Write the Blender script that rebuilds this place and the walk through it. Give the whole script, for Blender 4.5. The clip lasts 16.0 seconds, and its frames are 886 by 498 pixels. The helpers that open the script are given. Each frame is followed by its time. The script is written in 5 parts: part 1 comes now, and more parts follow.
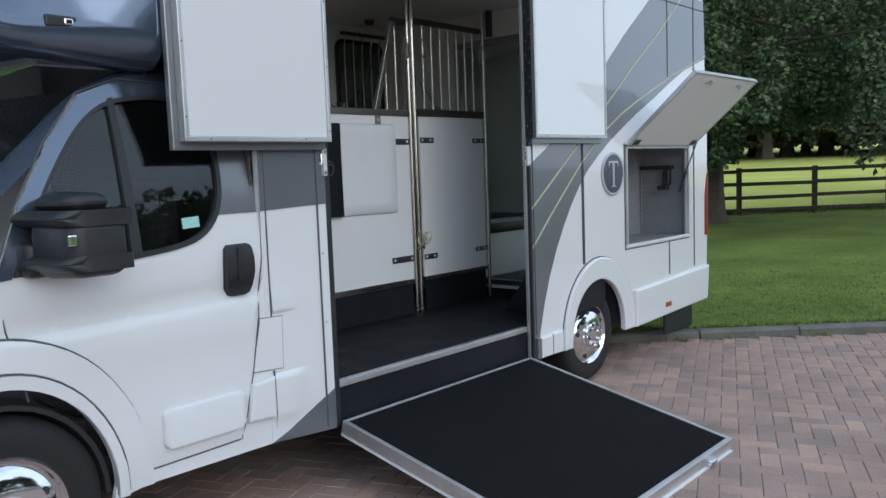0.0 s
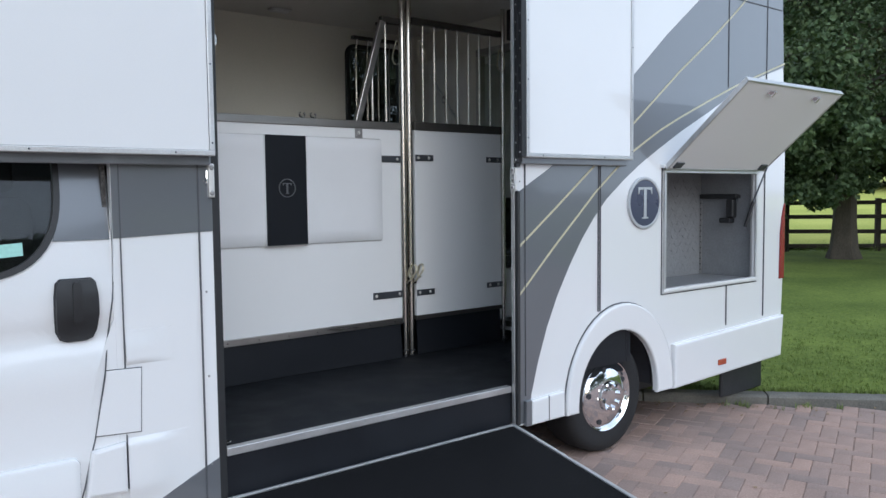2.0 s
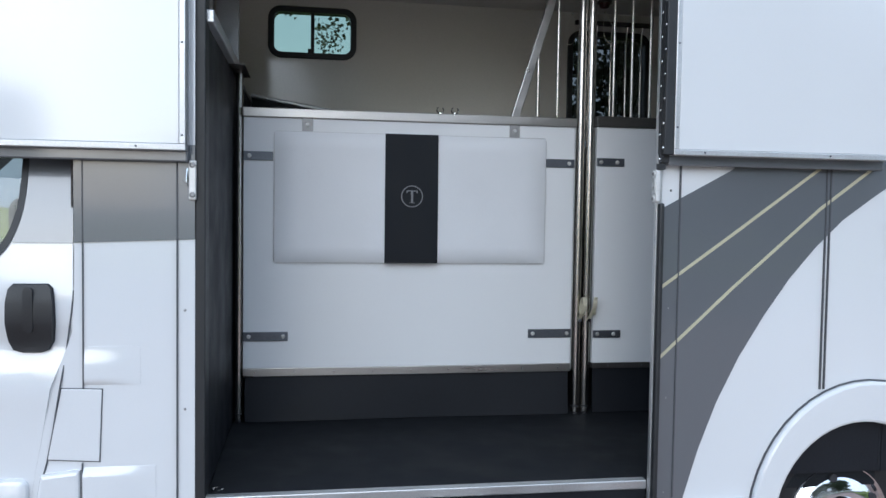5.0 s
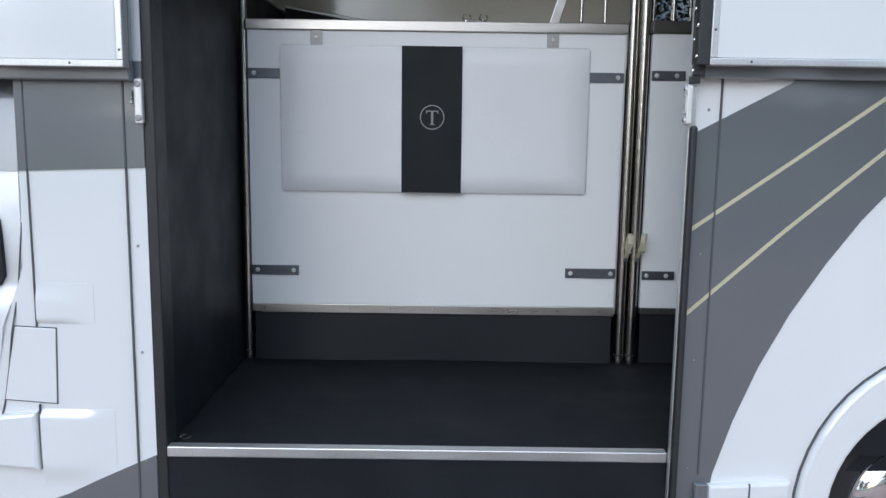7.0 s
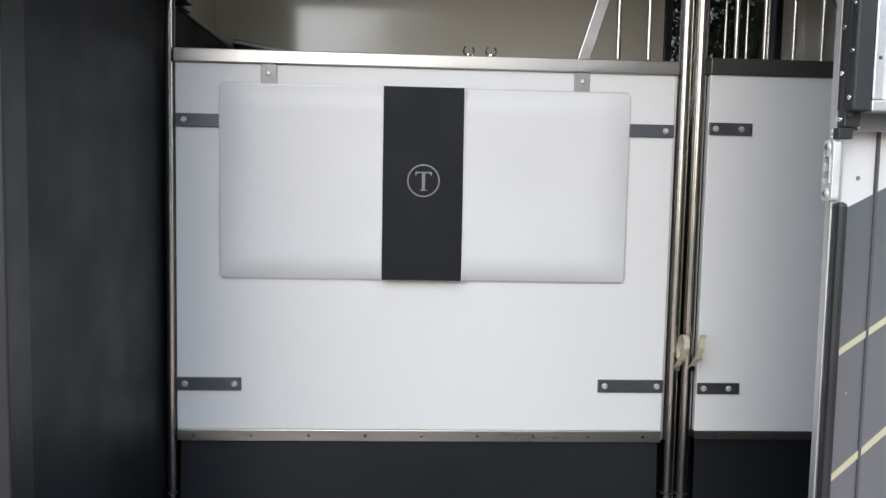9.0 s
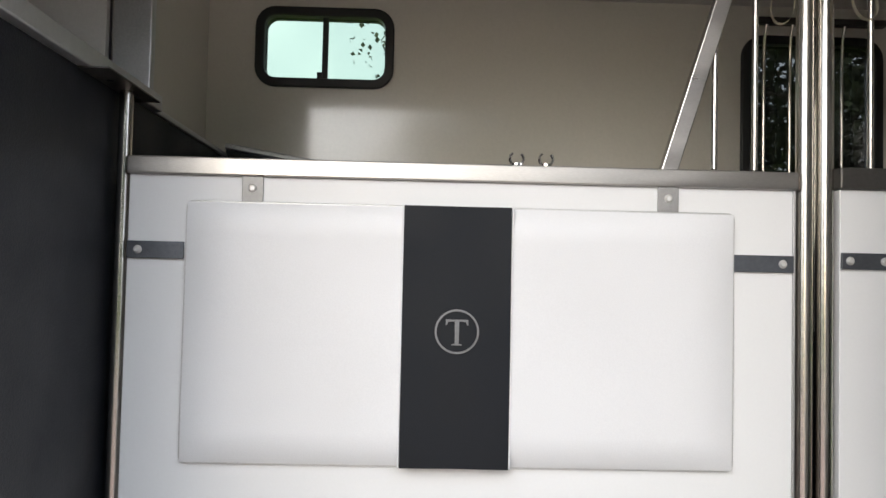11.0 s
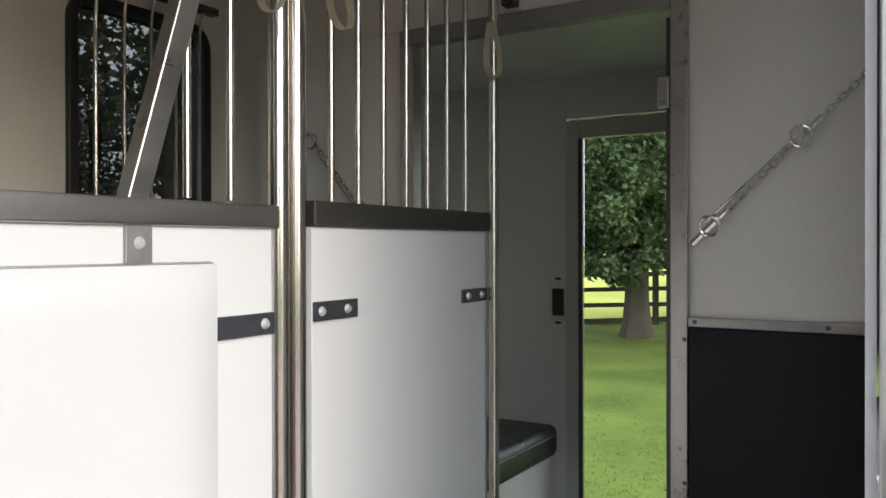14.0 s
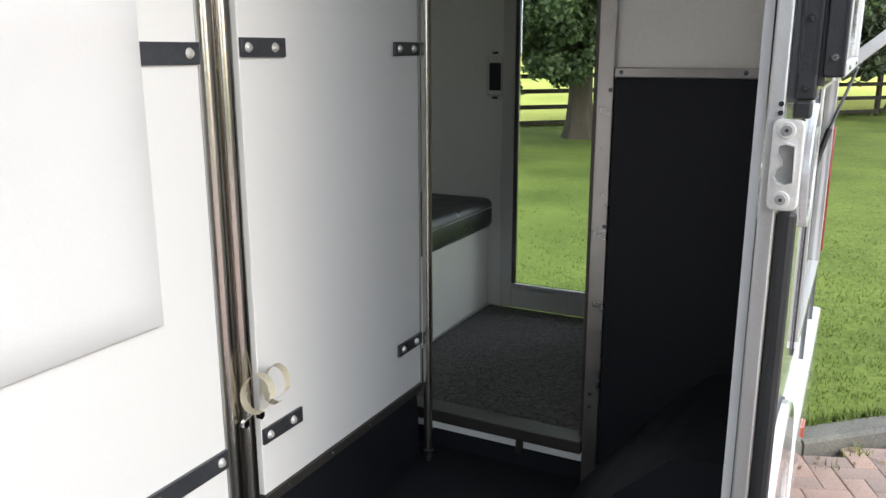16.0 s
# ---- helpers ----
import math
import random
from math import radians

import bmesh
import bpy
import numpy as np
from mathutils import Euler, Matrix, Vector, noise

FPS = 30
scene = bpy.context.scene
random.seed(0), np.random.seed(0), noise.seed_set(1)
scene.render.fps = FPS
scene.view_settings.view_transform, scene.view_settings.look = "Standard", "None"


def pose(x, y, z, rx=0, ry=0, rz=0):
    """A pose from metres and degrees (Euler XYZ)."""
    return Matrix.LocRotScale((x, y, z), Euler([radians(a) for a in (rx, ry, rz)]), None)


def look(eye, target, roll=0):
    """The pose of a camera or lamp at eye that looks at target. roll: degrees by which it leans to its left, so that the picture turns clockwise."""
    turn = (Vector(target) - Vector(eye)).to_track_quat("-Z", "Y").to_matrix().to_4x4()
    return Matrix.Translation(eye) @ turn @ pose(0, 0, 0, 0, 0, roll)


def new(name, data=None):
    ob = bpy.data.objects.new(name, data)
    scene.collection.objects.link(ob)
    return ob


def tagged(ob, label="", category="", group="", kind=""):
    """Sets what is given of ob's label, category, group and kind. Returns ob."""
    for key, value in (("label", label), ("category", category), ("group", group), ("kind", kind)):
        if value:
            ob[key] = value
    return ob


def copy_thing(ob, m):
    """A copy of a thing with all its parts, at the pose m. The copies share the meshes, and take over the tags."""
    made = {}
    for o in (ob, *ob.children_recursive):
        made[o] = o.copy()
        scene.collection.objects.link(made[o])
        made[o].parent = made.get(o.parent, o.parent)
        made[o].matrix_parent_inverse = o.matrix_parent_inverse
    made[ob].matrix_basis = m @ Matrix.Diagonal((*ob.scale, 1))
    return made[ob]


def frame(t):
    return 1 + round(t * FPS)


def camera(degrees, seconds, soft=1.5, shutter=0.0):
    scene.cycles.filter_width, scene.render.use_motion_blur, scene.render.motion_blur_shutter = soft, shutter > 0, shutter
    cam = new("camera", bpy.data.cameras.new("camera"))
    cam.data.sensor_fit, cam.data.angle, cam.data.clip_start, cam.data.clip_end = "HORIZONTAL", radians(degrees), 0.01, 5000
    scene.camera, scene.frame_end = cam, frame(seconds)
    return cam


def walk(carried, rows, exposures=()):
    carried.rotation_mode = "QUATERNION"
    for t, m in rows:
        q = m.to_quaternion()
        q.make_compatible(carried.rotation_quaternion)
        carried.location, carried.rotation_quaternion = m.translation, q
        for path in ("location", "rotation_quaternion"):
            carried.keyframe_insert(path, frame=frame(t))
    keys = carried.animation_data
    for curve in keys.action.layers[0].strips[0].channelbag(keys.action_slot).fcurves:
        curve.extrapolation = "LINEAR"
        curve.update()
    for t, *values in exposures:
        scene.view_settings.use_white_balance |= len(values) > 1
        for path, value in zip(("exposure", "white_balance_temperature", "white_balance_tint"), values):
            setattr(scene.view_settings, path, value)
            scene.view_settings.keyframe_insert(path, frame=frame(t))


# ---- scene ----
cam = camera(57.6, 16.0)
PATH = [
    (0, (-2.584, -3.035, 1.499), (-1.095, -1.715, 1.306), -2.1),
    (0.5, (-2.272, -3.026, 1.512), (-0.79, -1.693, 1.343), -1.8),
    (1, (-1.917, -3.086, 1.504), (-0.496, -1.687, 1.347), -0.9),
    (1.5, (-1.613, -3.122, 1.503), (-0.282, -1.637, 1.342), -0.6),
    (2, (-1.325, -3.074, 1.502), (-0.067, -1.525, 1.364), -0.6),
    (2.5, (-1.03, -3.071, 1.516), (0.079, -1.411, 1.406), -0.6),
    (3, (-0.76, -3.079, 1.544), (0.085, -1.268, 1.456), -0.2),
    (3.2, (-0.671, -3.073, 1.544), (0.111, -1.235, 1.461), -0.2),
    (5.3, (0.513, -2.768, 1.46), (0.774, -0.788, 1.357), 1.0),
    (5.5, (0.586, -2.722, 1.46), (0.807, -0.738, 1.334), 1.1),
    (6, (0.74, -2.649, 1.478), (0.841, -0.665, 1.251), 1.6),
    (6.5, (0.885, -2.593, 1.476), (0.9, -0.613, 1.191), 1.4),
    (7, (0.895, -2.473, 1.491), (0.9, -0.495, 1.197), 0.8),
    (7.5, (0.823, -2.208, 1.498), (0.847, -0.222, 1.261), 0.4),
    (8, (0.821, -1.959, 1.51), (0.864, 0.032, 1.322), 0.8),
    (10.3, (0.732, -1.161, 1.543), (0.89, 0.83, 1.427), 0.9),
    (10.5, (0.766, -1.087, 1.532), (0.878, 0.909, 1.491), 1.2),
    (11, (0.764, -0.909, 1.657), (0.816, 1.088, 1.737), 1.3),
    (11.5, (0.631, -0.693, 1.715), (0.906, 1.281, 1.883), 0.4),
    (12, (0.53, -0.498, 1.776), (1.169, 1.387, 1.957), 0.15),
    (12.5, (0.615, -0.285, 1.869), (1.562, 1.468, 2.045), 1.3),
    (13, (0.592, -0.141, 1.896), (1.918, 1.347, 2.061), 0.6),
    (13.5, (0.538, -0.068, 1.885), (2.144, 1.121, 1.983), -0.4),
    (14, (0.515, -0.059, 1.864), (2.225, 0.979, 1.854), -0.1),
    (14.5, (0.502, -0.058, 1.826), (2.257, 0.891, 1.687), -0.1),
    (15, (0.499, -0.06, 1.787), (2.27, 0.826, 1.507), -0.4),
    (15.5, (0.495, -0.073, 1.747), (2.263, 0.786, 1.377), -0.2),
    (16, (0.479, -0.12, 1.719), (2.203, 0.775, 1.243), -0.1),
]
LIGHT = [(0.0, -0.48, 5550, 6), (1.0, -0.38, 5500, 7), (2.0, -0.18, 5550, 8), (2.5, -0.12, 5550, 8), (3.0, -0.34, 5350, 8), (5.5, -0.15, 5350, 7), (7.0, -0.12, 5500, 8), (8.0, 0.12, 5750, 9), (11.0, 0.62, 6300, 10), (12.5, 0.66, 6250, 10), (14.0, 0.86, 6350, 9), (16.0, 0.88, 6300, 9)]
walk(cam, [(t, look(eye, target, roll)) for t, eye, target, roll in PATH], LIGHT)

# ---- world, sun, exposure ----
GROUND = -0.08
world = bpy.data.worlds.new("overcast_sky")
scene.world = world
world.use_nodes = True
wn, wl = world.node_tree.nodes, world.node_tree.links
wn.clear()
sky = wn.new("ShaderNodeTexSky")
sky.sky_type = "NISHITA"
sky.sun_disc = False
sky.sun_elevation, sky.sun_rotation = radians(24), radians(198)
sky.air_density, sky.dust_density = 1.2, 2.5
clouds = wn.new("ShaderNodeTexNoise")
clouds.inputs["Scale"].default_value, clouds.inputs["Detail"].default_value = 2.2, 5
ramp_c = wn.new("ShaderNodeValToRGB")
ramp_c.color_ramp.elements[0].position, ramp_c.color_ramp.elements[1].position = 0.33, 0.6
ramp_c.color_ramp.elements[0].color, ramp_c.color_ramp.elements[1].color = (0.45, 0.45, 0.45, 1), (0.95, 0.95, 0.95, 1)
mixw = wn.new("ShaderNodeMixRGB")
mixw.inputs[2].default_value = (10.6, 11.3, 12.2, 1)
bg = wn.new("ShaderNodeBackground")
bg.inputs["Strength"].default_value = 0.15
out_w = wn.new("ShaderNodeOutputWorld")
wl.new(clouds.outputs["Fac"], ramp_c.inputs[0])
wl.new(ramp_c.outputs[0], mixw.inputs[0])
wl.new(sky.outputs[0], mixw.inputs[1])
wl.new(mixw.outputs[0], bg.inputs["Color"])
wl.new(bg.outputs[0], out_w.inputs["Surface"])

sun_data = bpy.data.lights.new("sun", "SUN")
sun_data.energy, sun_data.angle, sun_data.color = 0.9, radians(40), (1.0, 0.97, 0.93)
sun = new("sun", sun_data)
sun.matrix_world = look((-3.4, -12, 5.4), (0.6, 0, 0))


# ---- helpers for building ----
PLACED = {}


def thing(name, x, y, z, label, category, group="", kind=""):
    ob = new(name)
    ob.location = (x, y, z)
    PLACED[ob.name] = Matrix.Translation((x, y, z))
    return tagged(ob, label, category, group, kind)


def part(name, bm, material, parent=None, label="", smooth=False):
    me = bpy.data.meshes.new(name)
    bm.to_mesh(me)
    bm.free()
    if smooth:
        me.polygons.foreach_set("use_smooth", [True] * len(me.polygons))
        me.set_sharp_from_angle(angle=radians(40))
    me.materials.append(material)
    ob = new(name, me)
    if parent is not None:
        ob.parent = parent
        ob.matrix_parent_inverse = PLACED.get(parent.name, Matrix.Identity(4)).inverted()
    if label:
        ob["label"] = label
    return ob


def box(bm, x0, x1, y0, y1, z0, z1, bevel=0.0, seg=2):
    m = Matrix.LocRotScale(((x0 + x1) / 2, (y0 + y1) / 2, (z0 + z1) / 2), None, (abs(x1 - x0), abs(y1 - y0), abs(z1 - z0)))
    r = bmesh.ops.create_cube(bm, size=1, matrix=m)
    if bevel > 0:
        edges = list({e for v in r["verts"] for e in v.link_edges})
        bmesh.ops.bevel(bm, geom=edges, offset=bevel, segments=seg, affect="EDGES", profile=0.5)
    return bm


def boxed(x0, x1, y0, y1, z0, z1, bevel=0.0, seg=2):
    return box(bmesh.new(), x0, x1, y0, y1, z0, z1, bevel, seg)


def tube(bm, p, q, r, seg=14, r2=None):
    p, q = Vector(p), Vector(q)
    d = q - p
    m = Matrix.Translation((p + q) / 2) @ d.to_track_quat("Z", "Y").to_matrix().to_4x4()
    bmesh.ops.create_cone(bm, cap_ends=True, segments=seg, radius1=r, radius2=r if r2 is None else r2, depth=d.length, matrix=m)
    return bm


def tubed(p, q, r, seg=14, r2=None):
    return tube(bmesh.new(), p, q, r, seg, r2)


def sweep(points, r, seg=8, closed=False, flat=1.0):
    """A round or flattened bar along a line of points."""
    bm = bmesh.new()
    pts = [Vector(p) for p in points]
    n = len(pts)
    rings = []
    up = Vector((0, 1, 0))
    for i, p in enumerate(pts):
        a = pts[(i - 1) % n] if (closed or i > 0) else p
        b = pts[(i + 1) % n] if (closed or i < n - 1) else p
        d = (b - a).normalized()
        s = d.cross(up)
        if s.length < 1e-3:
            s = d.cross(Vector((1, 0, 0)))
        s.normalize()
        u = s.cross(d)
        rings.append([bm.verts.new(p + r * (math.cos(t) * s + flat * math.sin(t) * u)) for t in [2 * math.pi * k / seg for k in range(seg)]])
    for i in range(n if closed else n - 1):
        a, b = rings[i], rings[(i + 1) % n]
        for k in range(seg):
            bm.faces.new((a[k], a[(k + 1) % seg], b[(k + 1) % seg], b[k]))
    if not closed:
        bm.faces.new(rings[0][::-1])
        bm.faces.new(rings[-1])
    bmesh.ops.recalc_face_normals(bm, faces=bm.faces)
    return bm


def plate(outline, y0, y1, holes=(), shape=None, step=0.0, bevel=0.0):
    """A sheet cut to an outline in x and z, between two depths, bent by shape(x, z)."""
    bm = bmesh.new()
    edges = []
    for loop in (outline, *holes):
        vs = [bm.verts.new((x, y0, z)) for x, z in loop]
        edges += [bm.edges.new((vs[i], vs[(i + 1) % len(vs)])) for i in range(len(vs))]
    bmesh.ops.triangle_fill(bm, use_beauty=True, use_dissolve=False, edges=edges)
    if step:
        zs = [z for _, z in outline]
        xs = [x for x, _ in outline]
        for lo, hi, axis in ((min(zs), max(zs), (0, 0, 1)), (min(xs), max(xs), (1, 0, 0))):
            k = lo + step
            while k < hi - 1e-4:
                bmesh.ops.bisect_plane(bm, geom=bm.verts[:] + bm.edges[:] + bm.faces[:], plane_co=Vector(axis) * k, plane_no=axis, dist=1e-5)
                k += step
    front = bm.faces[:]
    r = bmesh.ops.extrude_face_region(bm, geom=front)
    for v in r["geom"]:
        if isinstance(v, bmesh.types.BMVert):
            v.co.y = y1
    bmesh.ops.recalc_face_normals(bm, faces=bm.faces)
    if shape:
        for v in bm.verts:
            v.co.y += shape(v.co.x, v.co.z)
    if bevel:
        sharp = [e for e in bm.edges if len(e.link_faces) == 2 and e.calc_face_angle(0) > 1.2 and all(abs(v.co.y - min(y0, y1)) < 1e-4 for v in e.verts)]
        if sharp:
            bmesh.ops.bevel(bm, geom=sharp, offset=bevel, segments=2, affect="EDGES", profile=0.5)
    return bm


def rounded(x0, x1, z0, z1, r, n=6):
    pts = []
    for cx, cz, a in ((x1 - r, z1 - r, 0), (x0 + r, z1 - r, 90), (x0 + r, z0 + r, 180), (x1 - r, z0 + r, 270)):
        pts += [(cx + r * math.cos(radians(a + 90 * k / n)), cz + r * math.sin(radians(a + 90 * k / n))) for k in range(n + 1)]
    return pts


def ellipse(cx, cz, rx, rz, a0=0, a1=360, n=32):
    full = abs(a1 - a0) >= 360
    return [(cx + rx * math.cos(radians(a0 + (a1 - a0) * k / n)), cz + rz * math.sin(radians(a0 + (a1 - a0) * k / n))) for k in range(n if full else n + 1)]


def dots(places, r, axis="y", depth=0.004, seg=10):
    """Rivet heads, domed, proud of a surface towards minus axis."""
    bm = bmesh.new()
    for p in places:
        p = Vector(p)
        d = {"y": Vector((0, -1, 0)), "x": Vector((-1, 0, 0)), "z": Vector((0, 0, 1))}[axis]
        m = Matrix.Translation(p + d * depth / 2) @ d.to_track_quat("Z", "Y").to_matrix().to_4x4()
        bmesh.ops.create_cone(bm, cap_ends=True, segments=seg, radius1=r, radius2=r * 0.55, depth=depth, matrix=m)
    return bm


# ---- materials ----
def mat(name, color, rough=0.5, metal=0.0, var=0.08, scale=6.0, fine=90.0, bump=0.05, coat=0.0, stretch=None, spread=0.06, second=None, specular=0.5):
    m = bpy.data.materials.new(name)
    m.use_nodes = True
    n, l = m.node_tree.nodes, m.node_tree.links
    b = n["Principled BSDF"]
    b.inputs["Metallic"].default_value = metal
    b.inputs["Coat Weight"].default_value = coat
    b.inputs["Coat Roughness"].default_value = 0.06
    b.inputs["Specular IOR Level"].default_value = specular
    tc = n.new("ShaderNodeTexCoord")
    mp = n.new("ShaderNodeMapping")
    l.new(tc.outputs["Object"], mp.inputs["Vector"])
    if stretch:
        mp.inputs["Scale"].default_value = stretch
    big = n.new("ShaderNodeTexNoise")
    big.inputs["Scale"].default_value, big.inputs["Detail"].default_value = scale, 6
    small = n.new("ShaderNodeTexNoise")
    small.inputs["Scale"].default_value, small.inputs["Detail"].default_value = fine, 4
    l.new(mp.outputs[0], big.inputs["Vector"])
    l.new(mp.outputs[0], small.inputs["Vector"])
    add = n.new("ShaderNodeMath")
    add.operation = "ADD"
    l.new(big.outputs["Fac"], add.inputs[0])
    l.new(small.outputs["Fac"], add.inputs[1])
    mr = n.new("ShaderNodeMapRange")
    mr.inputs["From Min"].default_value, mr.inputs["From Max"].default_value = 0.7, 1.3
    l.new(add.outputs[0], mr.inputs["Value"])
    mx = n.new("ShaderNodeMixRGB")
    a = second or tuple(min(1, c * (1 + var)) for c in color)
    mx.inputs[1].default_value = (*[c * (1 - var) for c in color], 1)
    mx.inputs[2].default_value = (*a, 1)
    l.new(mr.outputs[0], mx.inputs[0])
    l.new(mx.outputs[0], b.inputs["Base Color"])
    rr = n.new("ShaderNodeMapRange")
    rr.inputs["From Min"].default_value, rr.inputs["From Max"].default_value = 0.3, 0.7
    rr.inputs["To Min"].default_value, rr.inputs["To Max"].default_value = max(0.02, rough - spread), min(1, rough + spread)
    l.new(big.outputs["Fac"], rr.inputs["Value"])
    l.new(rr.outputs[0], b.inputs["Roughness"])
    if bump:
        bp = n.new("ShaderNodeBump")
        bp.inputs["Strength"].default_value, bp.inputs["Distance"].default_value = bump, 0.01
        l.new(small.outputs["Fac"], bp.inputs["Height"])
        l.new(bp.outputs[0], b.inputs["Normal"])
    return m


def per_piece(m, low, high, low_v=None):
    """Let the colour also wander from piece to piece."""
    n, l = m.node_tree.nodes, m.node_tree.links
    b = n["Principled BSDF"]
    old = b.inputs["Base Color"].links[0].from_socket
    info, geo = n.new("ShaderNodeObjectInfo"), n.new("ShaderNodeNewGeometry")
    add = n.new("ShaderNodeMath")
    add.operation = "ADD"
    l.new(info.outputs["Random"], add.inputs[0])
    l.new(geo.outputs["Random Per Island"], add.inputs[1])
    fr = n.new("ShaderNodeMath")
    fr.operation = "FRACT"
    l.new(add.outputs[0], fr.inputs[0])
    ramp = n.new("ShaderNodeMixRGB")
    ramp.inputs[1].default_value, ramp.inputs[2].default_value = (*low, 1), (*high, 1)
    l.new(fr.outputs[0], ramp.inputs[0])
    mul = n.new("ShaderNodeMixRGB")
    mul.blend_type = "MULTIPLY"
    mul.inputs[0].default_value = 1
    l.new(old, mul.inputs[1])
    l.new(ramp.outputs[0], mul.inputs[2])
    l.new(mul.outputs[0], b.inputs["Base Color"])
    return m


def glass(name, color, rough=0.0):
    m = bpy.data.materials.new(name)
    m.use_nodes = True
    b = m.node_tree.nodes["Principled BSDF"]
    b.inputs["Base Color"].default_value = (*color, 1)
    b.inputs["Transmission Weight"].default_value = 1
    b.inputs["Roughness"].default_value = rough
    b.inputs["IOR"].default_value = 1.15 if color[0] > 0.6 else 1.5
    return m


WHITE = mat("white_paint", (0.75, 0.755, 0.76), 0.14, 0, 0.015, 1.5, 220, 0.003, 1.0, spread=0.015)
GREY = mat("grey_metallic_paint", (0.17, 0.18, 0.195), 0.3, 0.35, 0.03, 2, 400, 0.008, 1.0, spread=0.02)
LUTON = mat("blue_grey_paint", (0.115, 0.145, 0.205), 0.12, 0.6, 0.05, 1.5, 400, 0.005, 1.0, spread=0.03)
YELLOW = mat("pale_yellow_vinyl", (0.52, 0.49, 0.34), 0.4, 0, 0.05)
SEAM = mat("grey_panel_seam", (0.085, 0.087, 0.095), 0.7)
JOINT = mat("dark_seam", (0.03, 0.03, 0.035), 0.7)
ALU = mat("brushed_aluminium", (0.62, 0.62, 0.62), 0.42, 0.85, 0.1, 5, 160, 0.08, stretch=(1, 8, 1))
STEEL = mat("polished_stainless_steel", (0.60, 0.57, 0.53), 0.2, 1.0, 0.1, 4, 120, 0.03, stretch=(6, 6, 0.6))
RAIL = mat("satin_stainless_rail", (0.52, 0.50, 0.48), 0.32, 1.0, 0.1, 4, 150, 0.05, stretch=(0.6, 6, 6))
STRAP = mat("dull_steel_strap", (0.14, 0.15, 0.17), 0.4, 0.8, 0.12, 14, 120, 0.05)
DULL = mat("dull_aluminium", (0.34, 0.335, 0.33), 0.5, 0.6, 0.1, 14, 120, 0.05)
BRONZE = mat("dark_anodised_frame", (0.10, 0.095, 0.09), 0.42, 0.7, 0.12, 10, 120, 0.04)
CASTING = mat("bare_cast_aluminium", (0.72, 0.71, 0.69), 0.48, 0.55, 0.08, 30, 180, 0.08)
CHROME = mat("chrome", (0.82, 0.83, 0.85), 0.08, 1.0, 0.04, 6, 60, 0.0)
RUBBER = mat("black_rubber_matting", (0.0115, 0.013, 0.016), 0.7, 0, 0.25, 5, 260, 0.25, spread=0.12, specular=0.2)
KICK = mat("black_kick_board", (0.011, 0.0125, 0.0165), 0.5, 0, 0.2, 4, 200, 0.12, spread=0.1, specular=0.28)
DECK = mat("black_ramp_rubber", (0.008, 0.008, 0.009), 0.8, 0, 0.3, 3, 340, 0.3, spread=0.1, specular=0.12)
TYRE = mat("tyre_rubber", (0.014, 0.014, 0.015), 0.8, 0, 0.25, 8, 90, 0.15)
PLASTIC = mat("black_plastic", (0.02, 0.021, 0.023), 0.45, 0, 0.15, 12, 240, 0.1)
PANEL = mat("white_laminate_panel", (0.78, 0.785, 0.79), 0.38, 0, 0.012, 2, 150, 0.02, spread=0.02)
PADW = mat("white_vinyl_padding", (0.75, 0.755, 0.77), 0.45, 0, 0.03, 3, 320, 0.06)
PADB = mat("black_vinyl_padding", (0.010, 0.012, 0.016), 0.55, 0, 0.2, 5, 500, 0.03, spread=0.12, specular=0.22)
LINING = mat("grey_beige_lining", (0.86, 0.825, 0.745), 0.14, 0, 0.03, 1.2, 90, 0.012, 0.7)
CEIL = mat("grey_ceiling_lining", (0.74, 0.72, 0.68), 0.35, 0, 0.05, 2, 120, 0.03)
LIVING = mat("grey_living_wall", (0.74, 0.745, 0.70), 0.35, 0, 0.05, 2, 150, 0.03)
CREAM = mat("cream_board", (0.84, 0.82, 0.77), 0.4, 0, 0.04, 3, 120, 0.03)
CARPET = mat("dark_grey_carpet", (0.085, 0.08, 0.076), 0.95, 0, 0.75, 60, 170, 0.6)
LEATHER = mat("black_leather", (0.015, 0.016, 0.018), 0.34, 0, 0.2, 9, 260, 0.2, spread=0.1)
WEB = mat("cream_webbing", (0.84, 0.80, 0.66), 0.75, 0, 0.1, 20, 300, 0.2)
LOCKER = mat("grey_chequer_lining", (0.27, 0.275, 0.285), 0.5, 0.2, 0.12, 12, 70, 0.3)
NAVY = mat("navy_enamel", (0.035, 0.04, 0.08), 0.3, 0, 0.1, 8, 90, 0.0, 0.5)
EMBLEM = mat("dull_silver_thread", (0.22, 0.225, 0.24), 0.38, 0.7, 0.08)
SILVER = mat("silver_print", (0.55, 0.56, 0.58), 0.35, 0.6, 0.08)
DARKRED = mat("dark_red_lens", (0.06, 0.012, 0.010), 0.25, 0, 0.1, 20, 90, 0.05, 0.3)
RED = mat("red_lens", (0.22, 0.02, 0.02), 0.2, 0, 0.1, 20, 90, 0.05, 0.5)
AMBER = mat("amber_lens", (0.36, 0.07, 0.03), 0.2, 0, 0.1, 20, 90, 0.05, 0.5)
STICKER = mat("pale_green_sticker", (0.35, 0.62, 0.55), 0.5)
CLEAR = glass("clear_pane", (0.93, 0.97, 0.95))
TINT = glass("dark_tinted_pane", (0.27, 0.30, 0.30))
BLACKTINT = glass("near_black_pane", (0.11, 0.115, 0.115))
WINDSCREEN = glass("windscreen_glass", (0.24, 0.27, 0.27))
